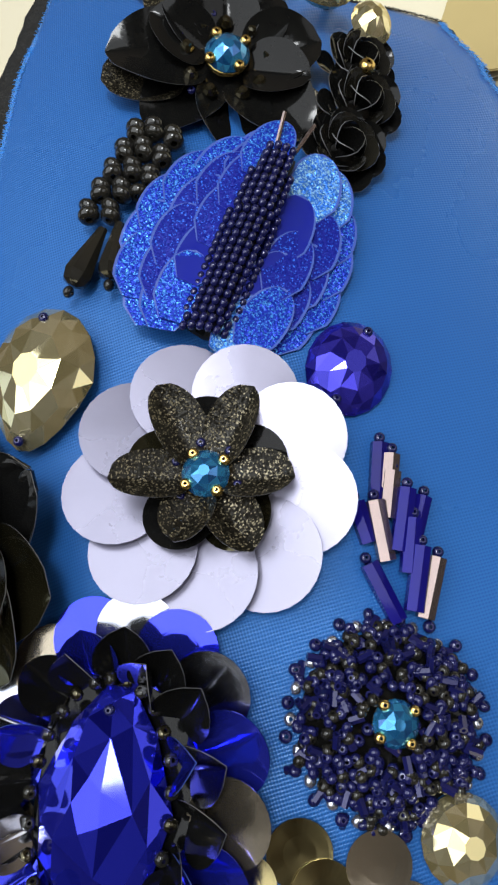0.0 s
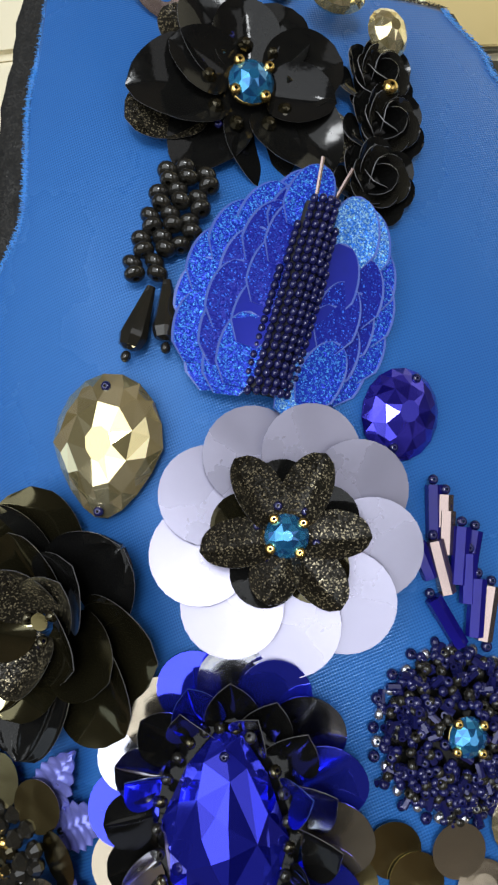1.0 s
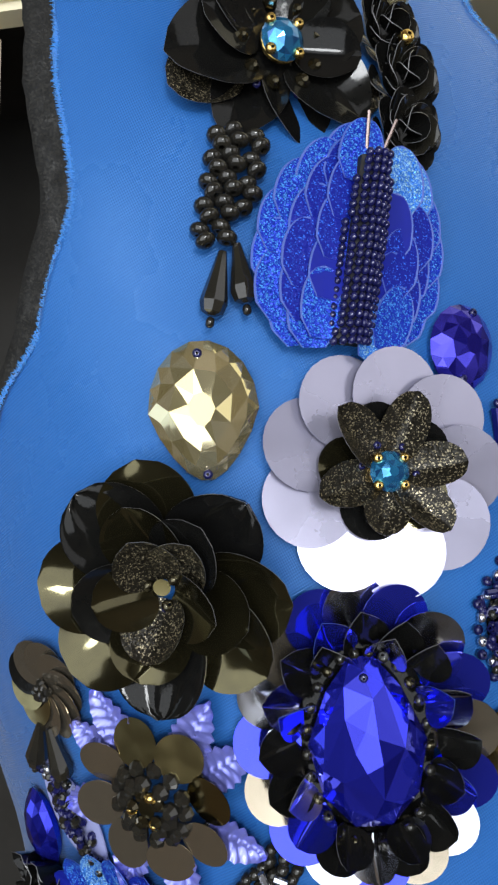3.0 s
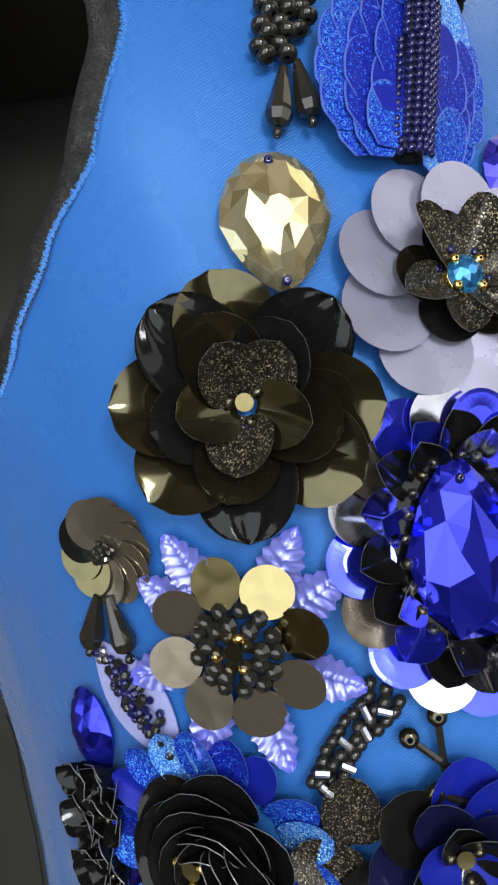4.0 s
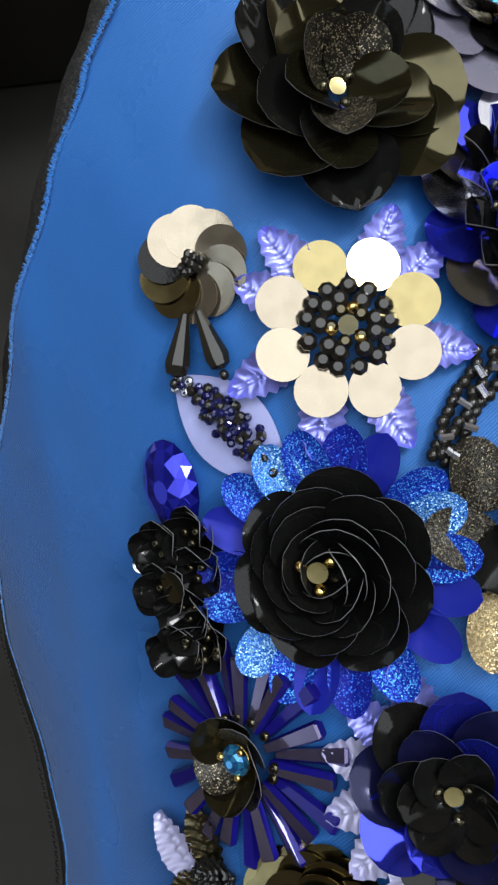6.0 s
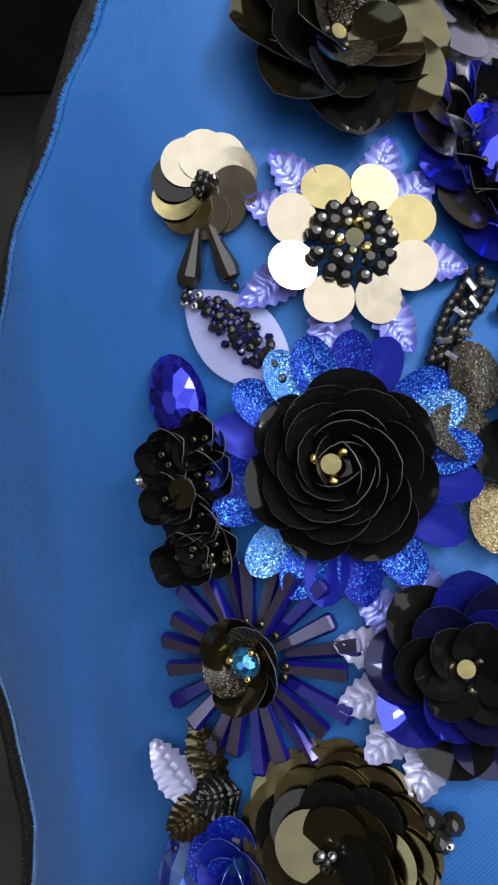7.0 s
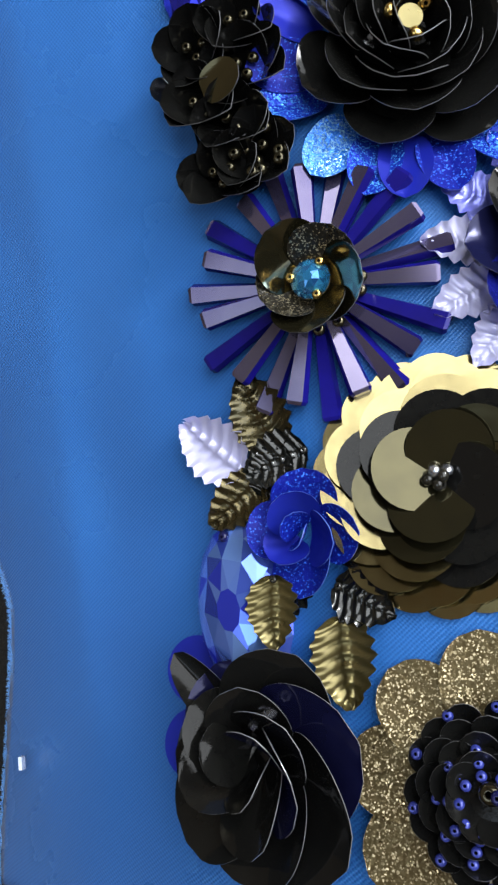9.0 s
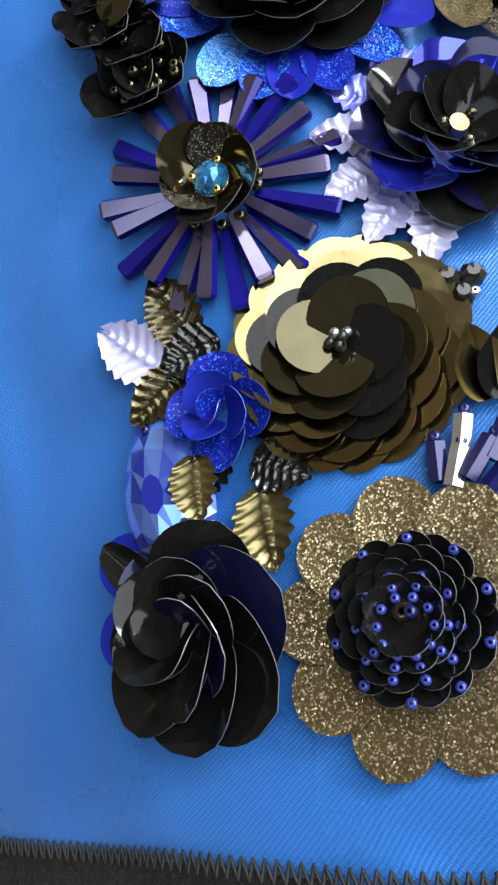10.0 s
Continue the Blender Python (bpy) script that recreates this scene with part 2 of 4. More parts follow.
def sheet(fn, nu, nv, th):
    """A thin closed solid over a grid: fn(u, v) gives the upper face's point."""
    bm = bmesh.new()
    top = [[bm.verts.new(fn(i / nu, j / nv)) for j in range(nv + 1)] for i in range(nu + 1)]
    low = [[bm.verts.new(v.co - Vector((0, 0, th))) for v in row] for row in top]
    for i in range(nu):
        for j in range(nv):
            bm.faces.new((top[i][j], top[i + 1][j], top[i + 1][j + 1], top[i][j + 1]))
            bm.faces.new((low[i][j], low[i][j + 1], low[i + 1][j + 1], low[i + 1][j]))
    sides = []
    for i in range(nu):
        for j in (0, nv):
            sides.append(bm.faces.new((top[i][j], low[i][j], low[i + 1][j], top[i + 1][j])))
    for j in range(nv):
        for i in (0, nu):
            sides.append(bm.faces.new((top[i][j], top[i][j + 1], low[i][j + 1], low[i][j])))
    for f in sides:
        f.material_index = 1
        for e in f.edges:
            e.smooth = False
    return bm


def disc_mesh(r, material, dish=0.015, hole=0.03, th=0.12):
    """A round sequin: a thin dished disc with a sewing hole."""
    key = ("disc", r, material.name, dish, hole)
    if key not in MESHES:
        bm = bmesh.new()
        n, rings = 28, (hole, r * 0.5, r * 0.88, r)
        rows = []
        for side in (0, 1):
            for q in rings:
                z = dish * r * (q / r) ** 2 - side * th
                rows.append([bm.verts.new((q * math.cos(2 * math.pi * k / n), q * math.sin(2 * math.pi * k / n), z)) for k in range(n)])
        order = [0, 1, 2, 3, 7, 6, 5, 4, 0]
        for a, b in zip(order, order[1:]):
            for k in range(n):
                bm.faces.new((rows[a][k], rows[a][(k + 1) % n], rows[b][(k + 1) % n], rows[b][k]))
        MESHES[key] = to_mesh("sequin", bm, material, False)
    return MESHES[key]


def petal_mesh(length, width, material, cup=0.25, lift=0.3, fold=0.0, flute=0.0, tip=0.0, curl=0.0, th=0.16, rim=False):
    """A sequin petal from its foot at the origin along +y; cup bends it across, lift raises the end, fold creases the middle."""
    key = ("petal", length, width, material.name, cup, lift, fold, flute, tip, curl, rim)
    if key not in MESHES:
        def fn(u, v):
            s = 2 * v - 1
            if rim:
                u, s = u ** 0.5, math.copysign(abs(s) ** 0.42, s)
            t = 0.03 + 0.97 * u
            w = width / 2 * (max(0.0, 1 - abs(2 * t ** 0.85 - 1) ** 2.3)) ** 0.55 + 0.02 * width
            if tip:
                w *= 1 - tip * max(0, t - 0.55) / 0.45
            x = s * w
            z = cup * width * s * s * (w / width * 2) ** 2 * 0.5 + lift * length * t * t + fold * abs(x) + flute * width * math.cos(s * 11) * t
            z -= curl * length * max(0, t - 0.65) ** 2 * 4
            return Vector((x, t * length, z))
        bm = sheet(fn, 16, 10, th)
        if rim:
            bm.faces.ensure_lookup_table()
            for i in range(16):
                for j in range(10):
                    if j in (0, 9) or i == 15:
                        bm.faces[2 * (i * 10 + j)].material_index = 1
        MESHES[key] = to_mesh("petal", bm, material)
        MESHES[key].materials.append(EDGEB if material in (GLB, GLD, GLS, BLUEF, BLUE) else EDGE)
    return MESHES[key]


def leaf_mesh(length, width, material, veins=5):
    """A stamped serrated leaf with a midrib and raised side veins, its foot at the origin."""
    key = ("leaf", length, width, material.name)
    if key not in MESHES:
        def fn(u, v):
            t, s = u, 2 * v - 1
            w = width / 2 * (math.sin(math.pi * min(1, t ** 0.75 * 0.97 + 0.02)) ** 0.7) + 0.15
            ridge = abs(((t * (veins + 1.5) - abs(s) * 0.9) % 1.0) - 0.5)
            w *= 1 + 0.22 * (abs(((t * (veins + 1.5) - 0.9) % 1.0) - 0.5) * 2 - 0.5)
            z = 0.05 * length * math.sin(t * 3) + 0.16 * width * s * s + max(0, 0.5 - ridge * 2) * 0.15 * width * (1 - 0.5 * abs(s))
            if abs(s) < 0.09:
                z += 0.06 * width
            return Vector((s * w, t * length, z))
        MESHES[key] = to_mesh("leaf", sheet(fn, 40, 16, 0.15), material)
        MESHES[key].materials.append(material)
    return MESHES[key]


def lathe(profile, n, smooth_name, material, smooth=True):
    bm = bmesh.new()
    rows = []
    for r, z in profile:
        if r < 1e-6:
            rows.append([bm.verts.new((0, 0, z))])
        else:
            rows.append([bm.verts.new((r * math.cos(2 * math.pi * k / n), r * math.sin(2 * math.pi * k / n), z)) for k in range(n)])
    for a, b in zip(rows, rows[1:]):
        for k in range(n):
            f = [a[k % len(a)], a[(k + 1) % len(a)], b[(k + 1) % len(b)], b[k % len(b)]]
            f = list(dict.fromkeys(f))
            if len(f) > 2:
                bm.faces.new(f)
    return to_mesh(smooth_name, bm, material, smooth)


def bead_mesh(r, material, flat=0.85):
    key = ("bead", r, material.name, flat)
    if key not in MESHES:
        pts = [(r * 0.28, r * flat * 0.80)] + [(r * math.cos(a), r * flat * math.sin(a)) for a in (1.0, 0.6, 0.2, -0.2, -0.6, -1.0)] + [(r * 0.28, -r * flat * 0.80)]
        pts.append(pts[0])
        MESHES[key] = lathe(pts, 12, "bead", material)
    return MESHES[key]


def crystal_mesh(r, material):
    """A small faceted glass bead."""
    key = ("crystal", r, material.name)
    if key not in MESHES:
        MESHES[key] = lathe([(0, r * 0.9), (r * 0.5, r * 0.85), (r, r * 0.2), (r, -r * 0.2), (r * 0.5, -r * 0.85), (0, -r * 0.9)], 8, "bead", material, False)
    return MESHES[key]


def bugle_mesh(length, r, material, flat=False):
    """A hollow hexagonal tube bead along +y."""
    key = ("bugle", length, r, material.name)
    if key not in MESHES:
        bm = bmesh.new()
        n = 6
        rows = []
        for q, y in ((r, 0), (r, length), (r * 0.5, length), (r * 0.5, 0)):
            rows.append([bm.verts.new((q * math.cos(2 * math.pi * (k + 0.5) / n), y, q * math.sin(2 * math.pi * (k + 0.5) / n))) for k in range(n)])
        for a in range(4):
            for k in range(n):
                bm.faces.new((rows[a][k], rows[a][(k + 1) % n], rows[(a + 1) % 4][(k + 1) % n], rows[(a + 1) % 4][k]))
        MESHES[key] = to_mesh("bugle", bm, material, False)
    return MESHES[key]


def drop_mesh(length, r, material):
    """A faceted cone-shaped drop bead from its point at the origin along +y."""
    key = ("drop", length, r, material.name)
    if key not in MESHES:
        me = lathe([(0, 0), (r * 0.32, 0.02 * length), (r * 0.95, length * 0.72), (r, length * 0.8), (r * 0.8, length * 0.95), (r * 0.3, length), (0, length)], 8, "drop", material, False)
        me.transform(Matrix.Rotation(radians(-90), 4, "X"))
        MESHES[key] = me
    return MESHES[key]


def gem_mesh(a, b, h, material, pear=0.0, n=16, table=0.5):
    """A foil-backed cut stone: half width a, half length b, height h; pear narrows its lower end. Every facet has its own corners."""
    def rim(k, s, z, turn=0.0):
        g = 2 * math.pi * (k + turn) / n
        x, y = math.cos(g), math.sin(g)
        y2 = y
        x2 = x
        if pear and y < 0:
            x2 = x * (1 + pear * y * 0.62)
        return Vector((x2 * a * s, y2 * b * s, z))
    bm = bmesh.new()

    def face(*pts):
        bm.faces.new([bm.verts.new(p) for p in pts])
    z0, z1, z2, z3 = 0.0, h * 0.35, h * 0.72, h
    for k in range(n):
        face(rim(k, 0.8, z0), rim(k + 1, 0.8, z0), rim(k + 1, 1, z1), rim(k, 1, z1))
        face(rim(k, 1, z1), rim(k + 1, 1, z1), rim(k, 0.82, z2 * 0.93, 0.5))
        face(rim(k + 1, 1, z1), rim(k + 1, 0.82, z2 * 0.93, 0.5), rim(k, 0.82, z2 * 0.93, 0.5))
        if k % 2 == 0:
            face(rim(k, 0.82, z2 * 0.93, 0.5), rim(k + 1, 0.82, z2 * 0.93, 0.5), rim(k + 1, table + 0.08, z3 * 0.95), )
            face(rim(k + 1, 0.82, z2 * 0.93, 0.5), rim(k + 2, 0.82, z2 * 0.93, 0.5), rim(k + 1, table + 0.08, z3 * 0.95))
            face(rim(k + 2, 0.82, z2 * 0.93, 0.5), rim(k + 3, table + 0.08, z3 * 0.95), rim(k + 1, table + 0.08, z3 * 0.95))
    m = n // 2
    for k in range(m):
        c = Vector((0, 0.0, z3 * 1.02)) + Vector((0, 0.1 * b, 0))
        face(rim(2 * k + 1, table + 0.08, z3 * 0.95), rim(2 * k + 3, table + 0.08, z3 * 0.95), rim(2 * k + 2, 0.24, z3 * 1.13))
        face(rim(2 * k + 3, table + 0.08, z3 * 0.95), rim(2 * k + 4, 0.24, z3 * 1.13), rim(2 * k + 2, 0.24, z3 * 1.13))
    face(*[rim(2 * k, 0.24, z3 * 1.13) for k in range(m)])
    me = bpy.data.meshes.new("stone")
    bmesh.ops.scale(bm, vec=(MM, MM, MM), verts=bm.verts)
    bm.to_mesh(me)
    bm.free()
    me.materials.append(material)
    return me


def at(x=0.0, y=0.0, z=0.0, rx=0.0, ry=0.0, rz=0.0):
    return pose(x * MM, y * MM, z * MM, rx, ry, rz)


def piece(name, me, parent, m, label=""):
    ob = new(name, me)
    ob.parent = parent
    ob.matrix_basis = m
    return tagged(ob, label=label)


def thing(name, m, label, category, group=""):
    ob = new(name)
    ob.empty_display_size = 0.003
    ob.matrix_world = m
    return tagged(ob, label, category, group)


def ring(parent, name, me, count, dist, start=0.0, z=0.0, tilt=0.0, twist=0.0, step=0.0, jitter=0.0, yscale=1.0, label=""):
    """count pieces round the middle, each turned outward, at the distance dist."""
    for k in range(count):
        g = start + 360.0 * k / count + random.uniform(-jitter, jitter)
        a = radians(g)
        piece(name, me if not isinstance(me, list) else me[k % len(me)], parent,
              at(-math.sin(a) * dist, math.cos(a) * dist * yscale, z + step * k, 0, 0, g) @ at(0, 0, 0, tilt + random.uniform(-jitter, jitter) * 0.6, twist, 0), label)


def chaton(parent, r, stone, x=0.0, y=0.0, z=0.0, claws=4):
    """A round cut stone in a gold claw setting."""
    s = piece("setting", lathe([(r * 0.9, 0), (r * 1.0, r * 0.3), (r * 0.9, r * 0.36), (r * 0.8, 0), (r * 0.9, 0)], 20, "setting", CLAW), parent, at(x, y, z), "gold claw setting")
    piece("stone", gem_mesh(r, r, r * 0.8, stone, n=16), parent, at(x, y, z + r * 0.15), "faceted blue stone")
    for k in range(claws):
        a = 2 * math.pi * (k + 0.4) / claws
        piece("claw", bead_mesh(round(r * 0.26, 2), CLAW, 0.9), s, at(math.cos(a) * r * 0.92, math.sin(a) * r * 0.92, r * 0.66))


def scatter(parent, name, me, count, rad, z, dome=0.0, inner=0.0, yscale=1.0):
    """Pieces spread by the golden angle over a round patch that rises by dome at its middle."""
    for k in range(count):
        q = inner + (rad - inner) * math.sqrt((k + 0.5) / count)
        a = k * 2.39996 + random.uniform(-0.25, 0.25)
        q += random.uniform(-0.06, 0.06) * rad
        piece(name, me if not isinstance(me, list) else me[k % len(me)], parent,
              at(q * math.cos(a), q * math.sin(a) * yscale, z + dome * (1 - (q / rad) ** 2) + random.uniform(-0.4, 0.4), random.uniform(-60, 60), random.uniform(-60, 60), random.uniform(0, 360)))


# ---- structure ----
def box(name, x0, x1, y0, y1, z0, z1, material, label="", category="", kind="structure"):
    bm = bmesh.new()
    bmesh.ops.create_cube(bm, size=1)
    for v in bm.verts:
        v.co = Vector((x0 + (v.co.x + 0.5) * (x1 - x0), y0 + (v.co.y + 0.5) * (y1 - y0), z0 + (v.co.z + 0.5) * (z1 - z0)))
    me = bpy.data.meshes.new(name)
    bm.to_mesh(me)
    bm.free()
    me.materials.append(material)
    return tagged(new(name, me), label, category, kind=kind)


FLOOR = -0.97
box("floor", -2.5, 2.5, -2.5, 2.5, FLOOR - 0.1, FLOOR, TABLE)
box("ceiling", -2.5, 2.5, -2.5, 2.5, 2.0, 2.1, CEIL)
box("wall_north", -2.5, 2.5, 2.5, 2.6, FLOOR, 2.0, WALL)
box("wall_south", -2.5, 2.5, -2.6, -2.5, FLOOR, 2.0, WALL)
box("wall_east", 2.5, 2.6, -2.5, 2.5, FLOOR, 2.0, WALL)
box("wall_west", -2.6, -2.5, -2.5, 2.5, FLOOR, 2.0, WALL)

TOP = -0.22
table = thing("table", pose(0, 0, TOP), "dark stained wooden work table under the embroidery", "table")


def block(name, x0, x1, y0, y1, z0, z1, material, parent, soft=0.004):
    bm = bmesh.new()
    bmesh.ops.create_cube(bm, size=1)
    for v in bm.verts:
        v.co = Vector((x0 + (v.co.x + 0.5) * (x1 - x0), y0 + (v.co.y + 0.5) * (y1 - y0), z0 + (v.co.z + 0.5) * (z1 - z0)))
    bmesh.ops.bevel(bm, geom=bm.edges[:], offset=soft, segments=2, affect="EDGES")
    me = bpy.data.meshes.new(name)
    bm.to_mesh(me)
    bm.free()
    me.materials.append(material)
    ob = new(name, me)
    ob.parent = parent
    return ob


block("tabletop", -0.6, 0.6, -0.45, 0.75, -0.03, 0, TABLE, table)
for lx in (-0.55, 0.55):
    for ly in (-0.40, 0.70):
        block("leg", lx - 0.03, lx + 0.03, ly - 0.03, ly + 0.03, FLOOR - TOP, -0.03, TABLE, table)


# ---- the satin panel, the cloth under it and the padded form ----
def curve(pts, s):
    for (a, b), (c, d) in zip(pts, pts[1:]):
        if s <= c:
            f = (s - a) / (c - a)
            f = f * f * (3 - 2 * f) * 0.5 + f * 0.5
            return b + (d - b) * f
    return pts[-1][1]


LEFT = [(0.0, -0.092), (0.16, -0.083), (0.23, -0.088), (0.33, -0.100), (0.43, -0.092), (0.53, -0.072), (0.61, -0.056), (0.66, -0.046),
        (0.71, -0.036), (0.76, -0.0255), (0.83, -0.021), (0.92, -0.030), (1.0, -0.038)]
RIGHT = [(0.0, 0.055), (0.2, 0.085), (0.45, 0.108), (0.7, 0.105), (0.85, 0.078), (0.93, 0.053), (0.97, 0.040), (1.0, 0.028)]
BOTTOM = [(0.0, -0.181), (0.25, -0.186), (0.5, -0.193), (1.0, -0.200)]
UPPER = [(0.0, 0.180), (0.36, 0.1815), (0.66, 0.186), (1.0, 0.193)]


def panel_xy(u, s, grow=0.0):
    x0, x1 = curve(LEFT, s) - grow, curve(RIGHT, s) + grow * 0.1
    y0, y1 = curve(BOTTOM, u) - grow * 1.3, curve(UPPER, u) + grow * 0.08
    return x0 + (x1 - x0) * u, y0 + (y1 - y0) * s


def bare_rise(x, y):
    """How far the loose satin stands off the form where nothing is sewn on."""
    bare = min(1.0, min(1.0, max(0.0, (-0.048 - x) / 0.02)) + min(1.0, max(0.0, (-0.178 - y) / 0.01)))
    fold = 0.0
    if y < -0.184:
        low = min(1.0, (-0.184 - y) / 0.006)
        for c, w, h in ((-0.058, 0.006, 0.0016), (-0.030, 0.005, 0.0026), (-0.012, 0.006, 0.0018), (0.006, 0.005, 0.0026)):
            fold += low * h * math.exp(-((x - c + 0.4 * (y + 0.185)) / w) ** 2)
    return fold + bare * (0.0038 * (0.6 + noise.noise((x * 44 + 3, y * 8, 4.0))) + 0.0006 * (0.6 + noise.noise((x * 90, y * 40, 9.0))))


def panel_sheet(name, nu, nv, grow, drop, material, ripple, th):
    verts, faces = [], []
    for j in range(nv + 1):
        for i in range(nu + 1):
            u, s = i / nu, j / nv
            x, y = panel_xy(u, s, grow)
            if i in (0, nu) or j in (0, nv):
                x += 0.0007 * noise.noise((x * 400, y * 400, 1))
                y += 0.0007 * noise.noise((x * 400, y * 400, 5))
            z = surf(x, y) - drop + max(-0.0012, ripple) * (noise.noise((x * 28, y * 9, 2.0)) + 0.5 * noise.noise((x * 60 + y * 30, y * 25, 7.0)))
            if ripple > 0.001:
                z += bare_rise(x, y)
            verts.append((x, y, z))
    for j in range(nv):
        for i in range(nu):
            a = j * (nu + 1) + i
            faces.append((a, a + 1, a + nu + 2, a + nu + 1))
    me = bpy.data.meshes.new(name)
    me.from_pydata(verts, [], faces)
    me.materials.append(material)
    me.shade_smooth()
    ob = new(name, me)
    so = ob.modifiers.new("thickness", "SOLIDIFY")
    so.thickness, so.offset = th, -1
    return ob


panel = thing("satin_panel", Matrix(), "bright blue satin panel with frayed raw edges", "fabric panel")
cloth = panel_sheet("satin", 150, 260, 0.0, 0.0, SATIN, 0.0013, 0.0003)
cloth.parent = panel
backing = tagged(panel_sheet("backing_cloth", 60, 110, 0.008, 0.0022, BLACK_CLOTH, 0.0004, 0.0006), "black glittery backing cloth showing round the satin's edge", "cloth")

# padded form: the same curve closed down to the table
bm = bmesh.new()
NU, NV = 40, 70
grid = []
for j in range(NV + 1):
    row = []
    for i in range(NU + 1):
        x, y = panel_xy(i / NU, j / NV, 0.004)
        row.append(bm.verts.new((x, y, surf(x, y) - 0.0052)))
    grid.append(row)
for j in range(NV):
    for i in range(NU):
        bm.faces.new((grid[j][i], grid[j][i + 1], grid[j + 1][i + 1], grid[j + 1][i]))
rim_verts = grid[0] + [r[-1] for r in grid[1:]] + grid[-1][-2::-1] + [r[0] for r in grid[-2:0:-1]]
low = [bm.verts.new((v.co.x * 0.92, v.co.y * 0.95, TOP + 0.0005)) for v in rim_verts]
n = len(rim_verts)
for k in range(n):
    bm.faces.new((rim_verts[k], low[k], low[(k + 1) % n], rim_verts[(k + 1) % n]))
bm.faces.new(low[::-1])
bmesh.ops.recalc_face_normals(bm, faces=bm.faces)
me = bpy.data.meshes.new("padded_form")
bm.to_mesh(me)
bm.free()
me.materials.append(FORM)
me.shade_smooth()
tagged(new("padded_form", me), "black padded form holding the embroidered panel in a curve", "dress form")

# a dark box beyond the upper edge, a cream cloth and a strip of tan card on it
carton = thing("dark_box", pose(0, 0, TOP), "dark wooden box standing behind the panel's upper edge", "box")
block("body", -0.42, 0.30, 0.216, 0.62, 0.0, 0.112, TABLE, carton)
block("lid", -0.425, 0.305, 0.2152, 0.625, 0.1125, 0.1145, TABLE, carton, 0.0008)
linen = thing("cream_cloth", pose(0, 0, TOP + 0.115), "folded cream cloth lying on the dark box", "cloth")
block("fold", -0.022, 0.30, 0.1965, 0.62, 0.0005, 0.0190, CREAM, linen, 0.003)
block("inner_fold", -0.42, -0.0225, 0.2090, 0.62, 0.0005, 0.0188, CREAM, linen, 0.003)
block("drape", -0.02, 0.30, 0.1945, 0.2145, -0.114, 0.0165, CREAM, linen, 0.002)
block("corner", -0.42, -0.140, 0.1560, 0.2085, 0.0, 0.0186, CREAM, linen, 0.003)
card = thing("tan_card", pose(0.032, 0.3, TOP + 0.1345, 0, 0, -4), "strip of tan card lying on the cream cloth", "card")
block("card", -0.014, 0.014, -0.104, 0.2, 0.0, 0.001, TAN, card, 0.0003)


# ---- sewn-on things ----
def round_sequin_flower(m):
    """Large white flower: a whorl of round lilac-silver sequins, glitter petals, a stone in claws."""
    f = thing("sequin_flower", m, "large lilac-white flower of overlapping round sequins with black glitter petals", "sequin flower")
    for k in range(9):
        g = 20 + 40 * k
        a = radians(g)
        piece("sequin", disc_mesh(9.2, LILAC, 0.006), f, at(-math.sin(a) * 15.4, math.cos(a) * 15.4, 2.3, 0, 0, g) @ at(0, 0, 0, 2, 10 + random.uniform(-1, 1), 0))
    for k in range(5):
        g = 4 + 72 * k
        a = radians(g)
        piece("sequin", disc_mesh(6.2, OLIVE if k % 2 else BLACK, 0.05), f, at(-math.sin(a) * 7.4, math.cos(a) * 7.4, 3.7, 0, 0, g) @ at(0, 0, 0, 8, 10, 0))
    for g, ln, roll in ((38, 14.0, 16), (-33, 13.6, -16), (103, 13.2, 14), (-97, 12.4, -14), (-150, 13.2, -12), (165, 10.0, 10)):
        piece("petal", petal_mesh(ln, 8.4, GLK, 0.18, 0.18, 0.40), f, at(0, 0, 4.4, 0, 0, g) @ at(0, 2.6, 0, 12, roll, 0))
    chaton(f, 3.9, AQUA, 0, 0, 4.4)
    ring(f, "bead", bead_mesh(0.85, BEADN), 6, 5.4, -45, 5.4, jitter=8)
    return f


def spread_flower(m):
    """Broad black flower: creased petals lying open round a stone in claws."""
    f = thing("petal_flower", m, "broad black flower of creased glossy sequin petals round a blue stone", "sequin flower")
    for k, (g, ln, wd, tilt, roll) in enumerate(((140, 23, 16, 7, 6), (-172, 21, 16, 8, -8), (34, 22, 17, 9, 8), (-30, 19, 15, 10, -6), (94, 25, 19, 7, 5), (-134, 24, 18, 7, -5),
                                                 (-72, 20, 16, 12, 6), (5, 17, 14, 12, 0), (65, 17, 12, 16, -8), (-100, 17, 12, 15, 8))):
        piece("petal", petal_mesh(round(ln * 0.84, 1), round(wd * 0.94, 1), BLACK, 0.16, 0.05, 0.24, curl=0.14, tip=0.15), f, at(0, 0, 1.0 + 0.28 * k, 0, 0, g) @ at(0, 3.6, 0, tilt, roll, 0))
        if k in (0, 2, 4, 5):
            piece("petal", petal_mesh(ln - 8, wd - 6, GLK, 0.10, 0.05, 0.10), f, at(0, 0, 0.8 + 0.2 * k, 0, 0, g + 14) @ at(0, 9.0, 0, 5, roll, 0), "black glitter petal")
    piece("base", disc_mesh(9.0, BLACK, 0.05), f, at(0, 0, 2.6))
    chaton(f, 4.6, AQUA, 0, 0, 4.4)
    ring(f, "bead", crystal_mesh(1.6, BEADG), 9, 8.4, 0, 4.8, jitter=7)
    ring(f, "bead", bead_mesh(0.9, BEADN), 6, 10.6, 12, 4.8, jitter=12)
    return f


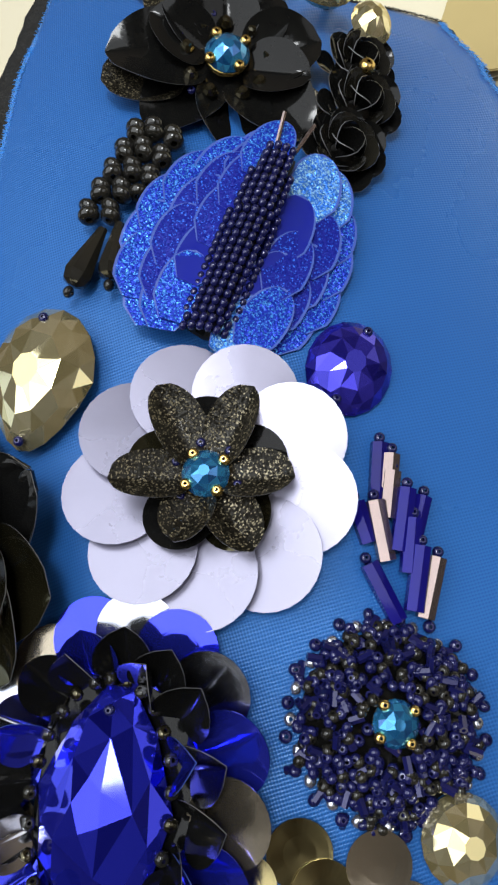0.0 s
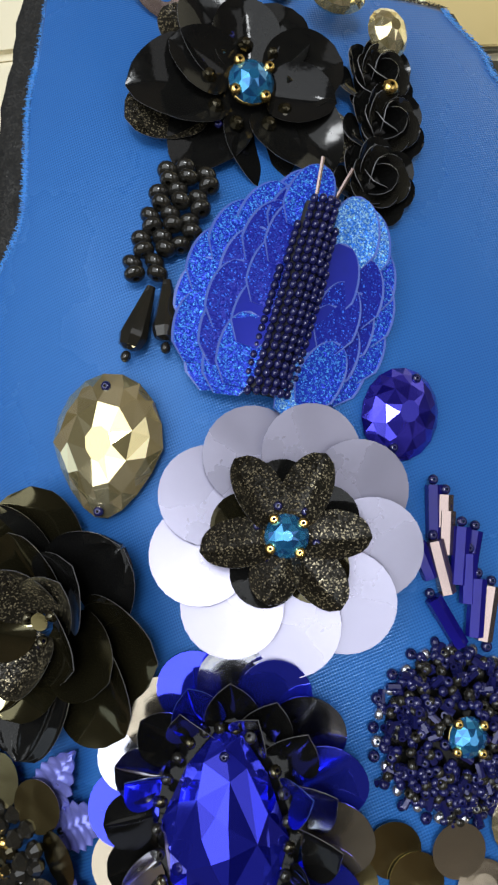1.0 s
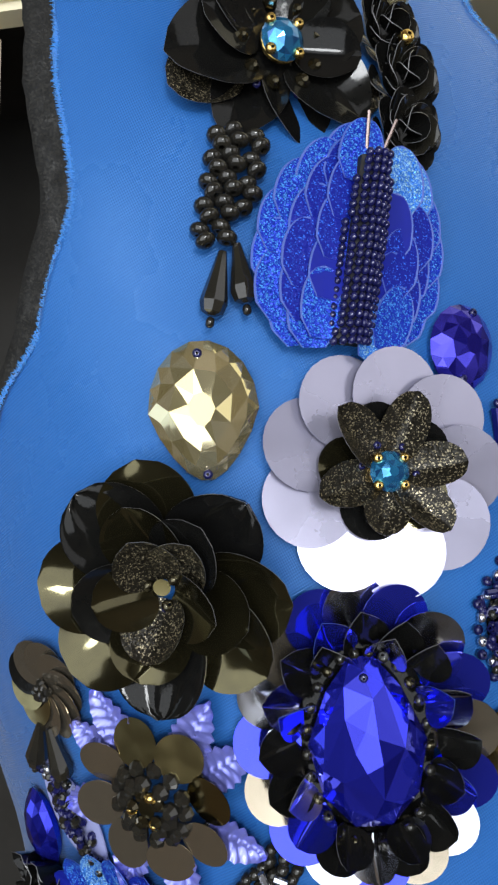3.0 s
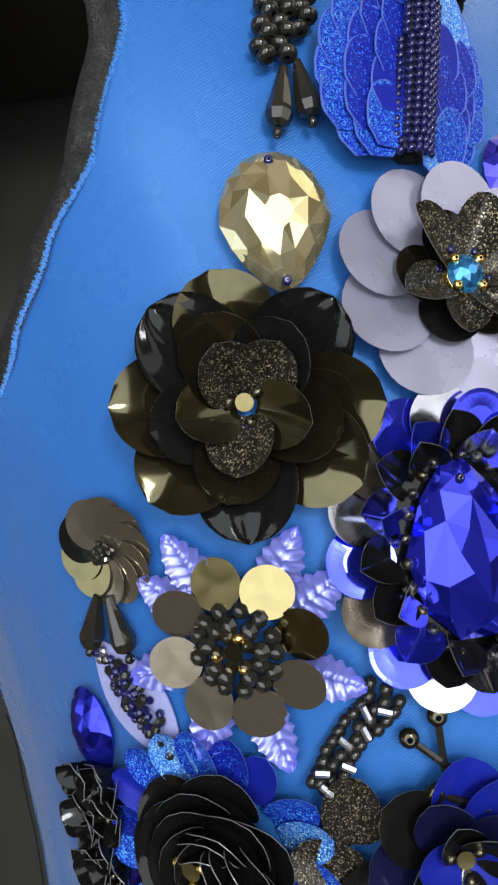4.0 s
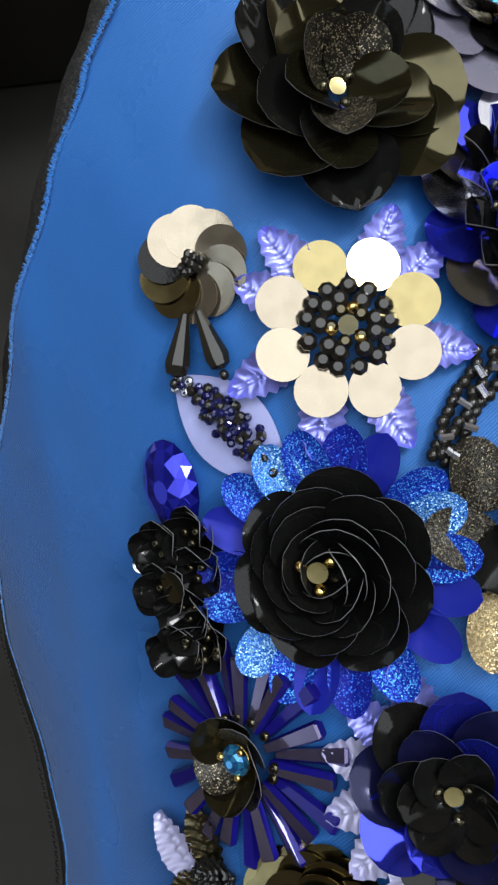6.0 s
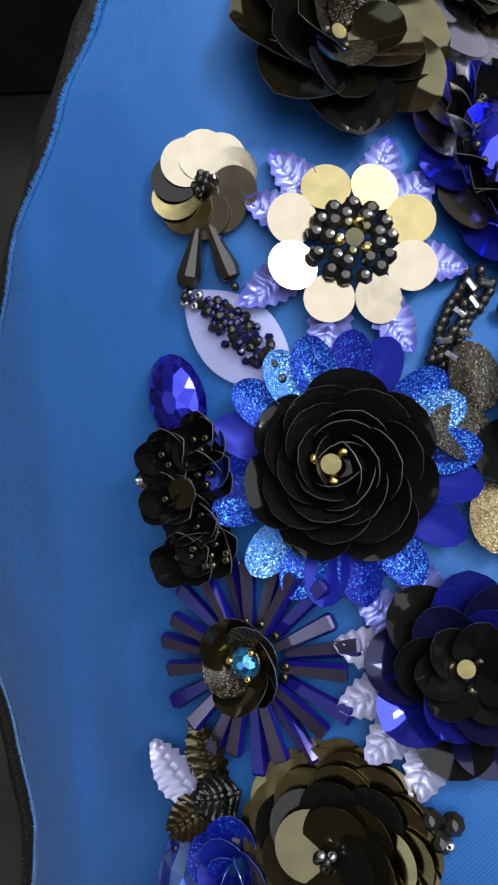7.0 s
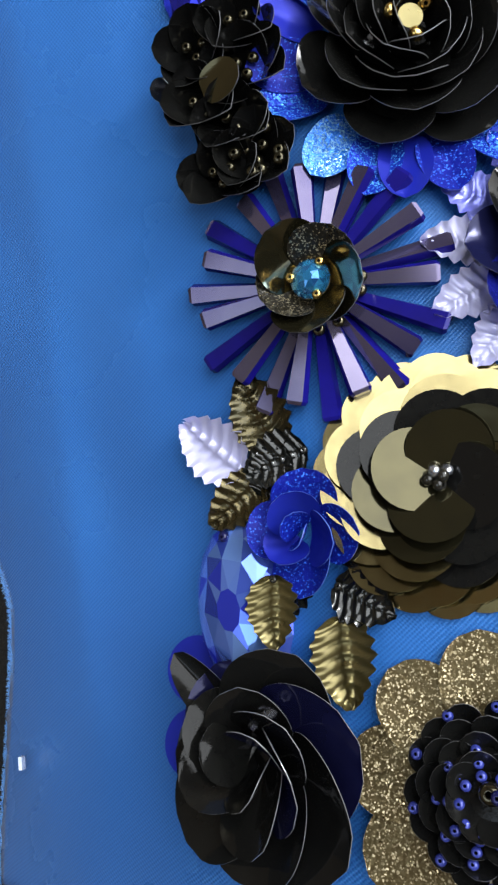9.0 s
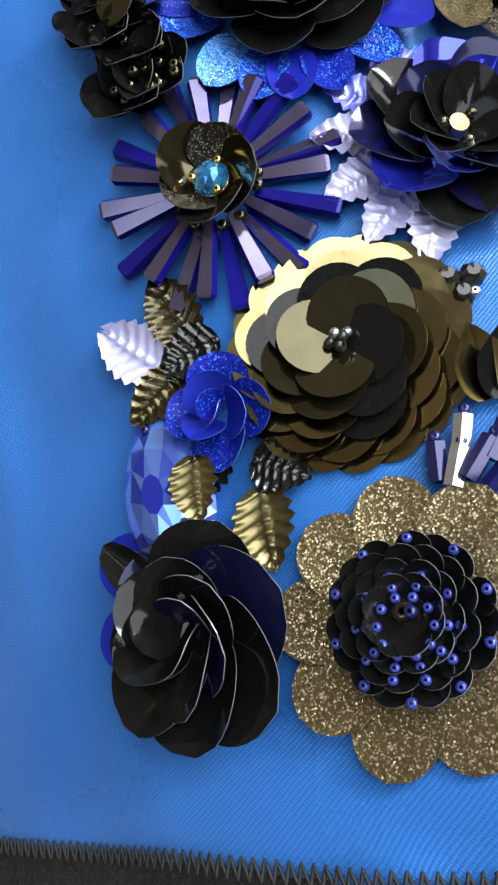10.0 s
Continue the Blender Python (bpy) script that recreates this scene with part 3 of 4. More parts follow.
def dark_petal_flower(m, name, label, r, count, inner, mats, stone=None, fl=0.0, group=""):
    """A flower of cupped sequin petals in two whorls round beads or a stone."""
    f = thing(name, m, label, "sequin flower", group)
    ol = r * 0.72
    outer = [petal_mesh(round(ol, 2), round(ol * 0.98, 2), mt, 0.22, 0.16, 0.10, fl if i % 2 else 0, curl=0.10) for i, mt in enumerate(mats[0])]
    ring(f, "petal", outer, count, r * 0.27, 12, 1.0, 11, 9, 0.12, 9)
    mid = [petal_mesh(round(ol * 0.8, 2), round(ol * 0.8, 2), mt, 0.25, 0.2, 0.12, curl=0.05) for mt in mats[0][::-1]]
    ring(f, "petal", mid, max(4, count - 3), r * 0.15, 30, 2.4, 19, -8, 0.1, 11)
    inn = [petal_mesh(round(r * 0.5, 2), round(r * 0.45, 2), mt, 0.3, 0.2, 0.2) for mt in mats[1]]
    ring(f, "petal", inn, inner, r * 0.06, 40, 3.8, 24, 6, 0.1, 12)
    if stone:
        chaton(f, r * 0.17, stone, 0, 0, 4.6)
        ring(f, "bead", crystal_mesh(1.3, BEADG), 8, r * 0.3, 0, 5.6, jitter=6)
    else:
        piece("sequin", disc_mesh(1.7, LEAFO, 0.02), f, at(-0.3, 0.6, 5.6, 5, 5, 0))
        for k in range(3):
            a = radians(50 + 120 * k)
            piece("bead", bead_mesh(1.25, BEADG), f, at(3.0 * math.cos(a), 3.0 * math.sin(a), 5.4, 50, 20, 60 * k), "gold-lined bead")
        for k in range(3):
            piece("bead", bead_mesh(0.9, BEADN), f, at(0.6 + 0.4 * k, -3.4 - 1.9 * k, 5.2))
    return f


def stone_thing(name, m, label, a, b, h, material, pear=0.0, holes=(), z=0.3):
    s = thing(name, m, label, "crystal")
    piece("stone", gem_mesh(a, b, h, material, pear, 18), s, at(0, 0, z))
    for x, y in holes:
        piece("bead", bead_mesh(0.95, BEADN), s, at(x, y, z + h * 0.72), "small dark sewing bead")
    return s


# butterfly
def butterfly(m):
    b = thing("butterfly", m, "blue glitter sequin butterfly with a dark beaded body", "butterfly")
    piece("core", bugle_mesh(36.0, 3.6, THREAD), b, at(0, -18.5, 4.8), "dark thread core")
    for row in range(23):
        y = -18.5 + row * 1.66
        n = 7 if 1 < row < 15 else (6 if row < 20 else 4)
        for k in range(n):
            s = (k - (n - 1) / 2)
            piece("bead", bead_mesh(0.92, BEADN), b, at(s * 1.42, y + 0.24 * s + random.uniform(-0.12, 0.12), 8.6 - 0.30 * s * s, 90, 0, 90 + random.uniform(-8, 8)))
    left = ((-4.5, 24, 18, GLB), (-10.5, 18, 14, GLB), (-15.5, 11, 8, GLB), (-18.5, 3, 2, GLB), (-19.0, -5.5, -4, GLB), (-17.5, -13, -10, GLB), (-13.5, -18, -18, GLB),
            (-4.5, 20, 14, GLD), (-8.5, 13, 10, GLD), (-11.5, 5, 4, GLD), (-12.5, -4, -2, GLD), (-12.0, -12, -8, GLD), (-9.5, -18, -10, GLB),
            (-3.0, 24, 6, GLB), (-4.6, 14, 6, GLD), (-6.2, 4, 2, GLD), (-6.8, -6, 2, BLUEF), (-7.8, -15.5, -4, GLB))
    right = ((13.0, 20, -10, GLS), (16.5, 12, -4, GLB), (18.0, 4, 2, GLB), (18.0, -5, 8, GLB), (15.0, -12, 14, GLB),
             (9.5, 20.5, -6, GLS), (14.0, 7, 0, GLD), (14.0, -2, 6, GLD), (12.0, -9, 10, GLD), (8.0, 7.5, 0, BLUEF), (10.5, -1, 4, GLD), (8.5, -7.5, 8, BLUEF), (10.5, -15.5, 14, GLB), (7.0, -19, 20, GLS))
    for side, sx, marks in ((left, -1, (7, 13)), (right, 1, (5, 9))):
        for k, (x, y, g, mt) in enumerate(side):
            col = (k >= marks[0]) + (k >= marks[1])
            row = k - (0, *marks)[col]
            piece("wing_sequin", petal_mesh(14.4, 9.8 if col < 2 else 8.6, mt, 0.06, 0.0, th=0.22, rim=True), b,
                  at(x * 0.84, y * 0.8, 1.6 + 1.5 * col + 0.38 * row, 0, 0, -g) @ at(0, 0, 0, random.uniform(-2, 2) - 5, sx * (7 + random.uniform(-3, 3)), 0) @ at(0, -7.2, 0))
    for sx in (-1.2, 1.8):
        piece("antenna", bugle_mesh(8.5, 0.4, BUGLEC), b, at(sx, 18.5, 4.2, 8, 0, -sx * 7))
    return b


# strands of round beads
def bead_strand(m, name, label, rows, width, length, r, material, group=""):
    s = thing(name, m, label, "bead strand", group)
    for j in range(rows):
        for k in range(width):
            y = length * (0.5 - j / (rows - 1)) + (0.9 if k % 2 else 0)
            x = (k - (width - 1) / 2) * r * 1.85 * (1.0 - 0.3 * j / rows) - 0.15 * j + random.uniform(-0.7, 0.7)
            piece("bead", bead_mesh(r, material), s, at(x, y, r + (0.8 if k == 1 else 0), random.uniform(50, 90), 0, random.uniform(60, 110)))
    return s


def drop_bead(m, length, r, group):
    d = thing("drop_bead", m, "black faceted cone-shaped glass drop bead", "drop bead", group)
    piece("drop", drop_mesh(length, r, BEADK), d, at(0, 0, r))
    piece("bead", bead_mesh(1.15, BEADK), d, at(0, length + 1.3, r, 90, 0, 90))
    return d


def bugle_cluster(m, specs, label, material, lined):
    c = thing("bugle_cluster", m, label, "bugle beads")
    for k, (x, y, g, ln) in enumerate(specs):
        piece("bugle", bugle_mesh(ln, 1.6, lined if k % 3 == 1 else material), c, at(x, y, 1.3 + 0.8 * (k % 3), 6, 0, g))
        piece("bead", bead_mesh(1.0, BEADN), c, at(x, y, 1.3 + 0.8 * (k % 3)) @ at(0, 0, 0, 0, 0, g) @ at(0, ln + 0.9, 0.9))
    return c


def beaded_flower(m):
    f = thing("beaded_flower", m, "round flower of looped navy glass beads with a blue stone", "beaded flower")
    scatter(f, "bead", [bead_mesh(1.0, BEADN), bead_mesh(1.05, BEADK), bugle_mesh(2.4, 0.7, BEADN), bead_mesh(0.95, BEADN)], 420, 14.6, 1.6, 3.4, 3.6)
    piece("base", disc_mesh(13.5, BLACK, -0.01), f, at(0, 0, 1.0))
    for k in range(40):
        a = radians(9 * k)
        q = 15.0 + (1.0 if k % 2 else -0.3) + random.uniform(-0.4, 0.4)
        piece("bead", bead_mesh(1.1, BEADS if k % 2 == 0 else BEADN), f, at(q * math.cos(a), q * math.sin(a), 1.1, random.uniform(0, 70), 0, random.uniform(0, 180)))
    chaton(f, 3.6, AQUA, 0.4, 0, 3.6)
    return f


def teardrop_flower(m):
    f = thing("teardrop_flower", m, "large cobalt teardrop crystal framed by folded mirror sequins", "sequin flower")
    piece("stone", gem_mesh(11.2, 17.0, 6.5, COBALT, 0.6, 10, 0.5), f, at(0, 0, 1.2, 0, 0, 180), "faceted cobalt teardrop crystal")
    piece("base", disc_mesh(13.0, BLACK, 0.0), f, at(0, 0, 0.9) @ Matrix.Diagonal((1, 1.5, 1, 1)))
    behind = (SILVER, BLUE, GOLD, SILVER, BLUE, GOLD, BLUE)
    front = (BLACK, BLUE, BLACK, SILVER, BLACK)
    for k in range(16):
        g = 22.5 * k
        a = radians(g)
        x, y = -math.sin(a) * 16.5, math.cos(a) * 22.0
        piece("sequin", disc_mesh(6.6, behind[k % 7], 0.03), f, at(x * 1.15, y * 1.10, 1.2, 0, 0, g) @ at(0, 0, 0, 6 + random.uniform(-5, 5), 9 + random.uniform(-5, 5), 0))
        piece("petal", petal_mesh(8.8, 8.8, front[k % 5], 0.12, 0.2, 0.7), f, at(x * 0.80, y * 0.82, 1.8, 0, 0, g + 9 + random.uniform(-8, 8)) @ at(0, 0, 0, 26, 14, 0))
        if k % 2:
            piece("petal", petal_mesh(8.0, 7.5, front[(k + 3) % 5], 0.1, 0.3, 0.8), f, at(x * 0.74, y * 0.78, 3.0, 0, 0, g - 6) @ at(0, 0, 0, 38, -10, 0))
    for k in range(26):
        a = 2 * math.pi * k / 26
        piece("bead", bead_mesh(1.15, BEADK if k % 3 else BEADG), f, at(math.cos(a) * 11.4, math.sin(a) * 18.4 - 1, 4.6 + 0.5 * (k % 2), 30, 40, 30 * k))
    piece("bead", bead_mesh(0.9, BEADN), f, at(0, 13, 6.4))
    return f


def whirl_flower(m, r, count, material, label):
    f = thing("whirl_flower", m, label, "sequin flower")
    for k in range(count):
        g = 360 / count * k
        a = radians(g)
        # Brown and black reflections of three discs are set by material.
        mt = BRONZE if k in (3, 4) else (BLACK if k == 2 else material)
        piece("sequin", disc_mesh(r * 0.47, mt, 0.03, 0.3), f, at(-math.sin(a) * r * 0.55, math.cos(a) * r * 0.55, 2.2, 0, 0, g) @ at(0, 0, 0, 3, 9, 0))
    scatter(f, "bead", crystal_mesh(1.05, BEADK), 9, 2.3, 3.0, 1.0)
    return f


def eight_flower(m):
    f = thing("sequin_flower", m, "champagne mirror sequin flower with a black crystal bead centre", "sequin flower")
    for k in range(8):
        g = 22.5 + 45 * k
        a = radians(g)
        # Bronze on three champagne discs paints in a brown reflection.
        piece("sequin", disc_mesh(5.2, BRONZE if k in (0, 6, 7) else GOLD, 0.008), f, at(-math.sin(a) * 13.2, math.cos(a) * 12.8, 4.0, 0, 0, g) @ at(0, 0, 0, random.uniform(-12, 13), random.uniform(-12, 12), 0))
    ring(f, "bead", crystal_mesh(1.8, BEADK), 13, 7.8, 0, 4.6, jitter=6)
    ring(f, "bead", crystal_mesh(1.9, BEADK), 9, 5.2, 10, 5.8, jitter=8)
    ring(f, "bead", crystal_mesh(1.5, BEADG), 5, 3.2, 20, 6.4, jitter=10)
    piece("sequin", disc_mesh(1.9, OLIVE, 0.02), f, at(0, 0, 6.6, 4, 0, 0))
    for k in range(3):
        a = radians(75 + 120 * k)
        piece("bead", bead_mesh(1.35, CLAW), f, at(3.2 * math.cos(a), 3.2 * math.sin(a), 6.6, 40, 20, 80 * k), "gold-lined bead")
    return f


def leaf(m, length, width, material, label, group=""):
    f = thing("foil_leaf", m, label, "leaf", group)
    piece("leaf", leaf_mesh(length, width, material), f, at(0, 0, 0.9, 3, 0, 0))
    piece("bead", bead_mesh(0.7, BEADK), f, at(0, 0.6, 1.6))
    return f


def rose(m, label, r, material, layers, name="sequin_rose", edge=None, step=1.25, start=0.0, category="sequin rose", wide=1.2, jit=5):
    """A rose of upright curled sequin petals, whorl inside whorl."""
    f = thing(name, m, label, category)
    for k, (q, count, tilt, ln) in enumerate(layers):
        mt = material[k % len(material)]
        me = [petal_mesh(round(ln, 2), round(ln * wide, 2), mt, 0.30, 0.18, 0.0, curl=0.12), petal_mesh(round(ln * 0.93, 2), round(ln * wide * 0.9, 2), mt, 0.26, 0.22, 0.06, curl=0.10)]
        ring(f, "petal", me, count, q, start + 23 * k, 0.9 + step * k, tilt, 12, 0.04, jit)
    return f


def gold_rose(m):
    f = thing("sequin_rose", m, "large bronze-gold rose of stacked round mirror sequins", "sequin rose")
    # Olive and black inner discs put the gold sequins' dark reflections into colour.
    for k, (q, count, rr, z, mt) in enumerate(((14.8, 18, 5.8, 1.2, BRONZE), (12.6, 14, 6.4, 2.2, BRONZE), (9.8, 9, 6.6, 3.4, BRONZE), (7.0, 7, 6.6, 4.6, OLIVE), (4.0, 4, 6.4, 5.8, OLIVE))):
        for i in range(count):
            g = 360 * i / count + 17 * k
            a = radians(g)
            piece("sequin", disc_mesh(rr, mt if k < 2 or (i + k) % 3 else BLACK, 0.015), f, at(-math.sin(a) * q, math.cos(a) * q, z + random.uniform(-0.15, 0.15), 0, 0, g) @ at(0, 0, 0, 4 + 3 * k + random.uniform(-4, 4), 8 + random.uniform(-5, 5), 0))
    scatter(f, "bead", [bead_mesh(1.1, BEADK), bead_mesh(1.0, BEADS)], 5, 1.8, 6.4, 0.8)
    return f


def wedge_mesh(length, w0, w1, h, plain, facet):
    """A cut glass wedge bead along +y, wider at its far end, with a flat upper facet."""
    key = ("wedge", length, w0, w1, h, plain.name, facet.name)
    if key not in MESHES:
        bm = bmesh.new()
        rows = []
        for y, w, q in ((0.0, w0, 0.8), (0.4, w0, 1.0), (length - 0.6, w1, 1.0), (length, w1, 0.8)):
            rows.append([bm.verts.new((x * w * q, y, z * h * q)) for x, z in ((-0.5, 0.0), (-0.36, 0.5), (0.36, 0.5), (0.5, 0.0), (0.36, -0.5), (-0.36, -0.5))])
        for a, b in zip(rows, rows[1:]):
            for k in range(6):
                fc = bm.faces.new((a[k], a[(k + 1) % 6], b[(k + 1) % 6], b[k]))
                fc.material_index = 1 if k == 1 else 0
        bm.faces.new(rows[0])
        bm.faces.new(rows[-1][::-1])
        MESHES[key] = to_mesh("bugle", bm, plain, False)
        MESHES[key].materials.append(facet)
    return MESHES[key]


def bugle_flower(m):
    f = thing("bugle_flower", m, "cobalt bugle bead sunburst flower with a dark cupped centre", "beaded flower")
    for k in range(22):
        g = 360 / 22 * k + random.uniform(-3, 3)
        a = radians(g)
        low = k % 2
        # Some upper facets get the violet-grey colour as a painted reflection.
        piece("bugle", wedge_mesh(15.5 if low else 13.8, 2.2, 3.9, 2.6, BUGLE, BUGLE if low and k % 4 != 1 else FACET_GLEAM), f,
              at(-math.sin(a) * (6.4 + low), math.cos(a) * (6.4 + low), 3.2 - 1.5 * low, 0, 0, g) @ at(0, 0, 0, random.uniform(-6, 2), random.uniform(-24, 24), 0))
    me = petal_mesh(10.5, 12.0, OLIVE, 0.35, 0.35, 0.0, curl=0.1)
    ring(f, "petal", [me, petal_mesh(9.0, 11.0, GLK, 0.35, 0.35, 0.0, curl=0.1), me], 5, 1.2, 40, 3.0, 24, 8, 0.1, 3)
    ring(f, "bead", bead_mesh(1.1, BEADG), 12, 8.0, 0, 4.0, jitter=10)
    chaton(f, 3.3, AQUA, 0, 0, 4.6, 3)
    return f


def small_cluster(m):
    f = thing("petal_cluster", m, "cluster of small black sequin blossoms with bronze beads", "sequin flower")
    piece("base", disc_mesh(6.6, BLACK, 0.02), f, at(0, 0, 0.9) @ Matrix.Diagonal((1, 2.1, 1, 1)))
    for x, y, rr in ((-3, 10, 7.5), (4, 5, 8.0), (-3.5, 1, 7.5), (3, -9, 8.5), (-2.5, -11, 6.5), (4, 12, 6), (1, -3, 6)):
        for k in range(5):
            g = 72 * k + random.uniform(-15, 15)
            piece("petal", petal_mesh(7.6, 7.0, BLACK, 0.3, 0.3, 0.35), f, at(x, y, 1.2, 0, 0, g) @ at(0, 0.6, 0, 26 + random.uniform(-8, 10), random.uniform(-12, 12), 0))
        for k in range(3):
            a = radians(120 * k + 30)
            piece("bead", bead_mesh(0.95, BEADG), f, at(x + 1.5 * math.cos(a), y + 1.5 * math.sin(a), 4.4))
    for k in range(7):
        piece("bead", bead_mesh(1.05, BEADG), f, at(3 + random.uniform(-4, 4), -9 + random.uniform(-3.5, 3.5), 5.2))
    piece("petal", petal_mesh(3.5, 4.0, SILVER, 0.2, 0.2), f, at(-8.5, 6.0, 2.0, 20, 0, 80), "silver sequin petal")
    piece("petal", petal_mesh(7, 6, OLIVE, 0.1, 0.1), f, at(-3, 2.0, 6.0, 12, 0, -80))
    return f


# upper part of the panel
spread_flower(place(0.0082, 0.1530, 104, lean=(0.12, -0.22, 0)))
m = place(-0.0141, 0.1720, 107, 0.003, lean=(0.15, -0.3, 0))
f = thing("ring_sequin", m, "flat pinkish-grey oval ring sequin", "sequin")
piece("ring", disc_mesh(7.2, BUGLEC, 0.02, 2.6), f, at(0, 0, 0, 0, 0, 40) @ Matrix.Diagonal((0.72, 1.1, 1, 1)))
f = thing("pearl_bead", place(-0.0140, 0.1804, 108), "ivory round pearl bead at the cloth's edge", "bead")
piece("pearl", bead_mesh(2.6, PEARL, 0.95), f, at(0, 0, 2.4))
f = thing("black_bead", place(0.0033, 0.1800, 107), "round black glass bead near the cloth's edge", "bead")
piece("bead", bead_mesh(2.8, BEADK, 0.95), f, at(0, 0, 2.4))
f = thing("navy_bead", place(0.0120, 0.1822, 107), "tiny navy glass bead near the cloth's edge", "bead")
piece("bead", bead_mesh(1.3, BEADN, 0.95), f, at(0, 0, 1.2))
stone_thing("champagne_stone", place(0.0129, 0.1765, 105, 0.006, lean=(0.1, -0.3, 0)), "champagne cut crystal between black petals", 6.4, 4.6, 5.0, CHAMP, 0, ())
stone_thing("champagne_stone", place(0.0234, 0.1700, 120, 0.006, lean=(0.1, -0.3, 0)), "smoky champagne cut crystal beside small black roses", 4.6, 5.4, 4.5, CHAMP, 0, ())
for x, y, s in ((0.0255, 0.1625, 1.3), (0.0305, 0.1515, 1.35), (0.0330, 0.1390, 1.3)):
    rose(place(x, y, 102, lean=(0.1, -0.25, 0)), "small black beaded sequin rose", 6, (BLACK, BEADK), ((3.0 * s, 7, 24, 4.6 * s), (1.8 * s, 6, 40, 4.4 * s), (0.6, 4, 58, 4.0 * s)), "small_rose", step=1.4, category="small rose")
    piece("base", disc_mesh(4.6, BLACK, 0.1), [o for o in bpy.data.objects if o.name.startswith("small_rose")][-1], at(0, 0, 1.6))
f = thing("gold_bead", place(0.0285, 0.1565, 102, 0.004), "small amber bead among black roses", "bead")
piece("bead", bead_mesh(1.8, CLAW, 0.9), f, at(0, 0, 3.5))
f = thing("bead_strand", place(0.0068, 0.1215, 96), "three bunched strands of round black glass beads", "bead strand")
for x0, y0, x1, y1, n in ((-1.4, 11.5, -6.4, -10.5, 10), (2.0, 12.5, -2.2, -10.0, 10), (6.2, 11.0, 2.8, -3.6, 7)):
    for k in range(n):
        q = k / (n - 1)
        piece("bead", bead_mesh(2.1, BEADK, 0.70), f, at(x0 + (x1 - x0) * q + (0.7 if k % 2 else -0.7), y0 + (y1 - y0) * q, 2.4 + (0.9 if k % 2 else 0), random.uniform(60, 90), 0, random.uniform(-25, 25)))
drop_bead(place(0.0073, 0.1095, 262, 0.0005), 13.0, 2.7, "black drop beads")
drop_bead(place(0.0093, 0.1112, 282, 0.0005), 12.0, 2.6, "black drop beads")
stone_thing("pear_stone", place(0.0078, 0.0795, 98), "large champagne pear-shaped faceted crystal", 10.6, 13.4, 6.5, CHAMP, 0.55, ((-0.3, 10.6), (0.2, -12.0)))
butterfly(place(0.0285, 0.1115, 80, 0.001, lean=(0.10, -0.14, 0)))
stone_thing("oval_stone", place(0.0500, 0.0945, 78, lean=(0.1, -0.05, 0)), "violet-blue oval faceted crystal under the butterfly", 7.8, 9.0, 5.0, VIOLET, 0, ((0.5, 7.0), (-0.5, -7.0)))
round_sequin_flower(place(0.0392, 0.0694, 104, 0.0012, lean=(-0.05, 0, 0)))
bugle_cluster(place(0.0645, 0.0700, 106), ((-3.5, 4, -3, 10), (-1.7, 6, -5, 6), (-0.5, -4.5, -8, 10.5), (2, -4, -14, 9.3), (-2.3, -6, 12, 10), (1.5, -14, -8, 10.5), (-0.5, -15.5, 29, 10.3), (3.6, -15, -13, 10), (1, -8, -5, 9), (-5, -3, 20, 7), (-2.0, 1, -6, 8)),
              "cluster of cobalt and copper-lined bugle beads", BUGLE, BUGLEC)
beaded_flower(place(0.0718, 0.0403, 106))
teardrop_flower(place(0.0418, 0.0195, 99, 0.002, lean=(-0.08, 0, 0)))
stone_thing("champagne_stone", place(0.0846, 0.0267, 105), "round champagne faceted crystal below the beaded flower", 6.6, 6.8, 5.5, CHAMP, 0, ())
for x, y, mt in ((0.0671, 0.0195, BRONZE), (0.0764, 0.0208, GOLD), (0.0715, 0.0150, BRONZE), (0.0815, 0.0150, GOLD), (0.0620, 0.0130, BRONZE)):
    f = thing("loose_sequin", place(x, y, 100, 0.0015, lean=(random.uniform(-0.1, 0.1), random.uniform(-0.1, 0.1), 0)), "round bronze mirror sequin beside a champagne crystal", "sequin", "bronze sequins")
    piece("sequin", disc_mesh(5.0, mt, 0.05), f, at())

# middle part
dark_petal_flower(place(0.0040, 0.0455, 89), "petal_flower", "large dark olive-black flower of cupped and fluted sequin petals", 26.0, 8, 5, ((OLIVE, BLACK, OLIVE), (GLK, OLIVE)), None, 0.045)
whirl_flower(place(-0.0257, 0.0164, 85), 11.4, 10, GOLD, "small champagne pinwheel flower of overlapping sequins")
drop_bead(place(-0.0275, 0.0075, 252, 0.0005), 13.0, 2.7, "black drop beads")
drop_bead(place(-0.0250, 0.0075, 286, 0.0005), 12.5, 2.6, "black drop beads")
eight_flower(place(0.0029, 0.0001, 86))
for g, ln in ((148, 13), (122, 15), (62, 15), (35, 14), (-112, 15), (-70, 15), (-18, 14), (-160, 15)):
    a = radians(g)
    leaf(place(0.0029 + 0.0108 * math.cos(a), 0.0001 + 0.0108 * math.sin(a), g + 6), ln, 8.4, PERI, "periwinkle blue stamped foil leaf with raised veins", "periwinkle leaves")


ALMOND = mat("pale_lilac_plastic", (0.42, 0.45, 0.80), 0.35, 0.2, 0.1, scale=200)


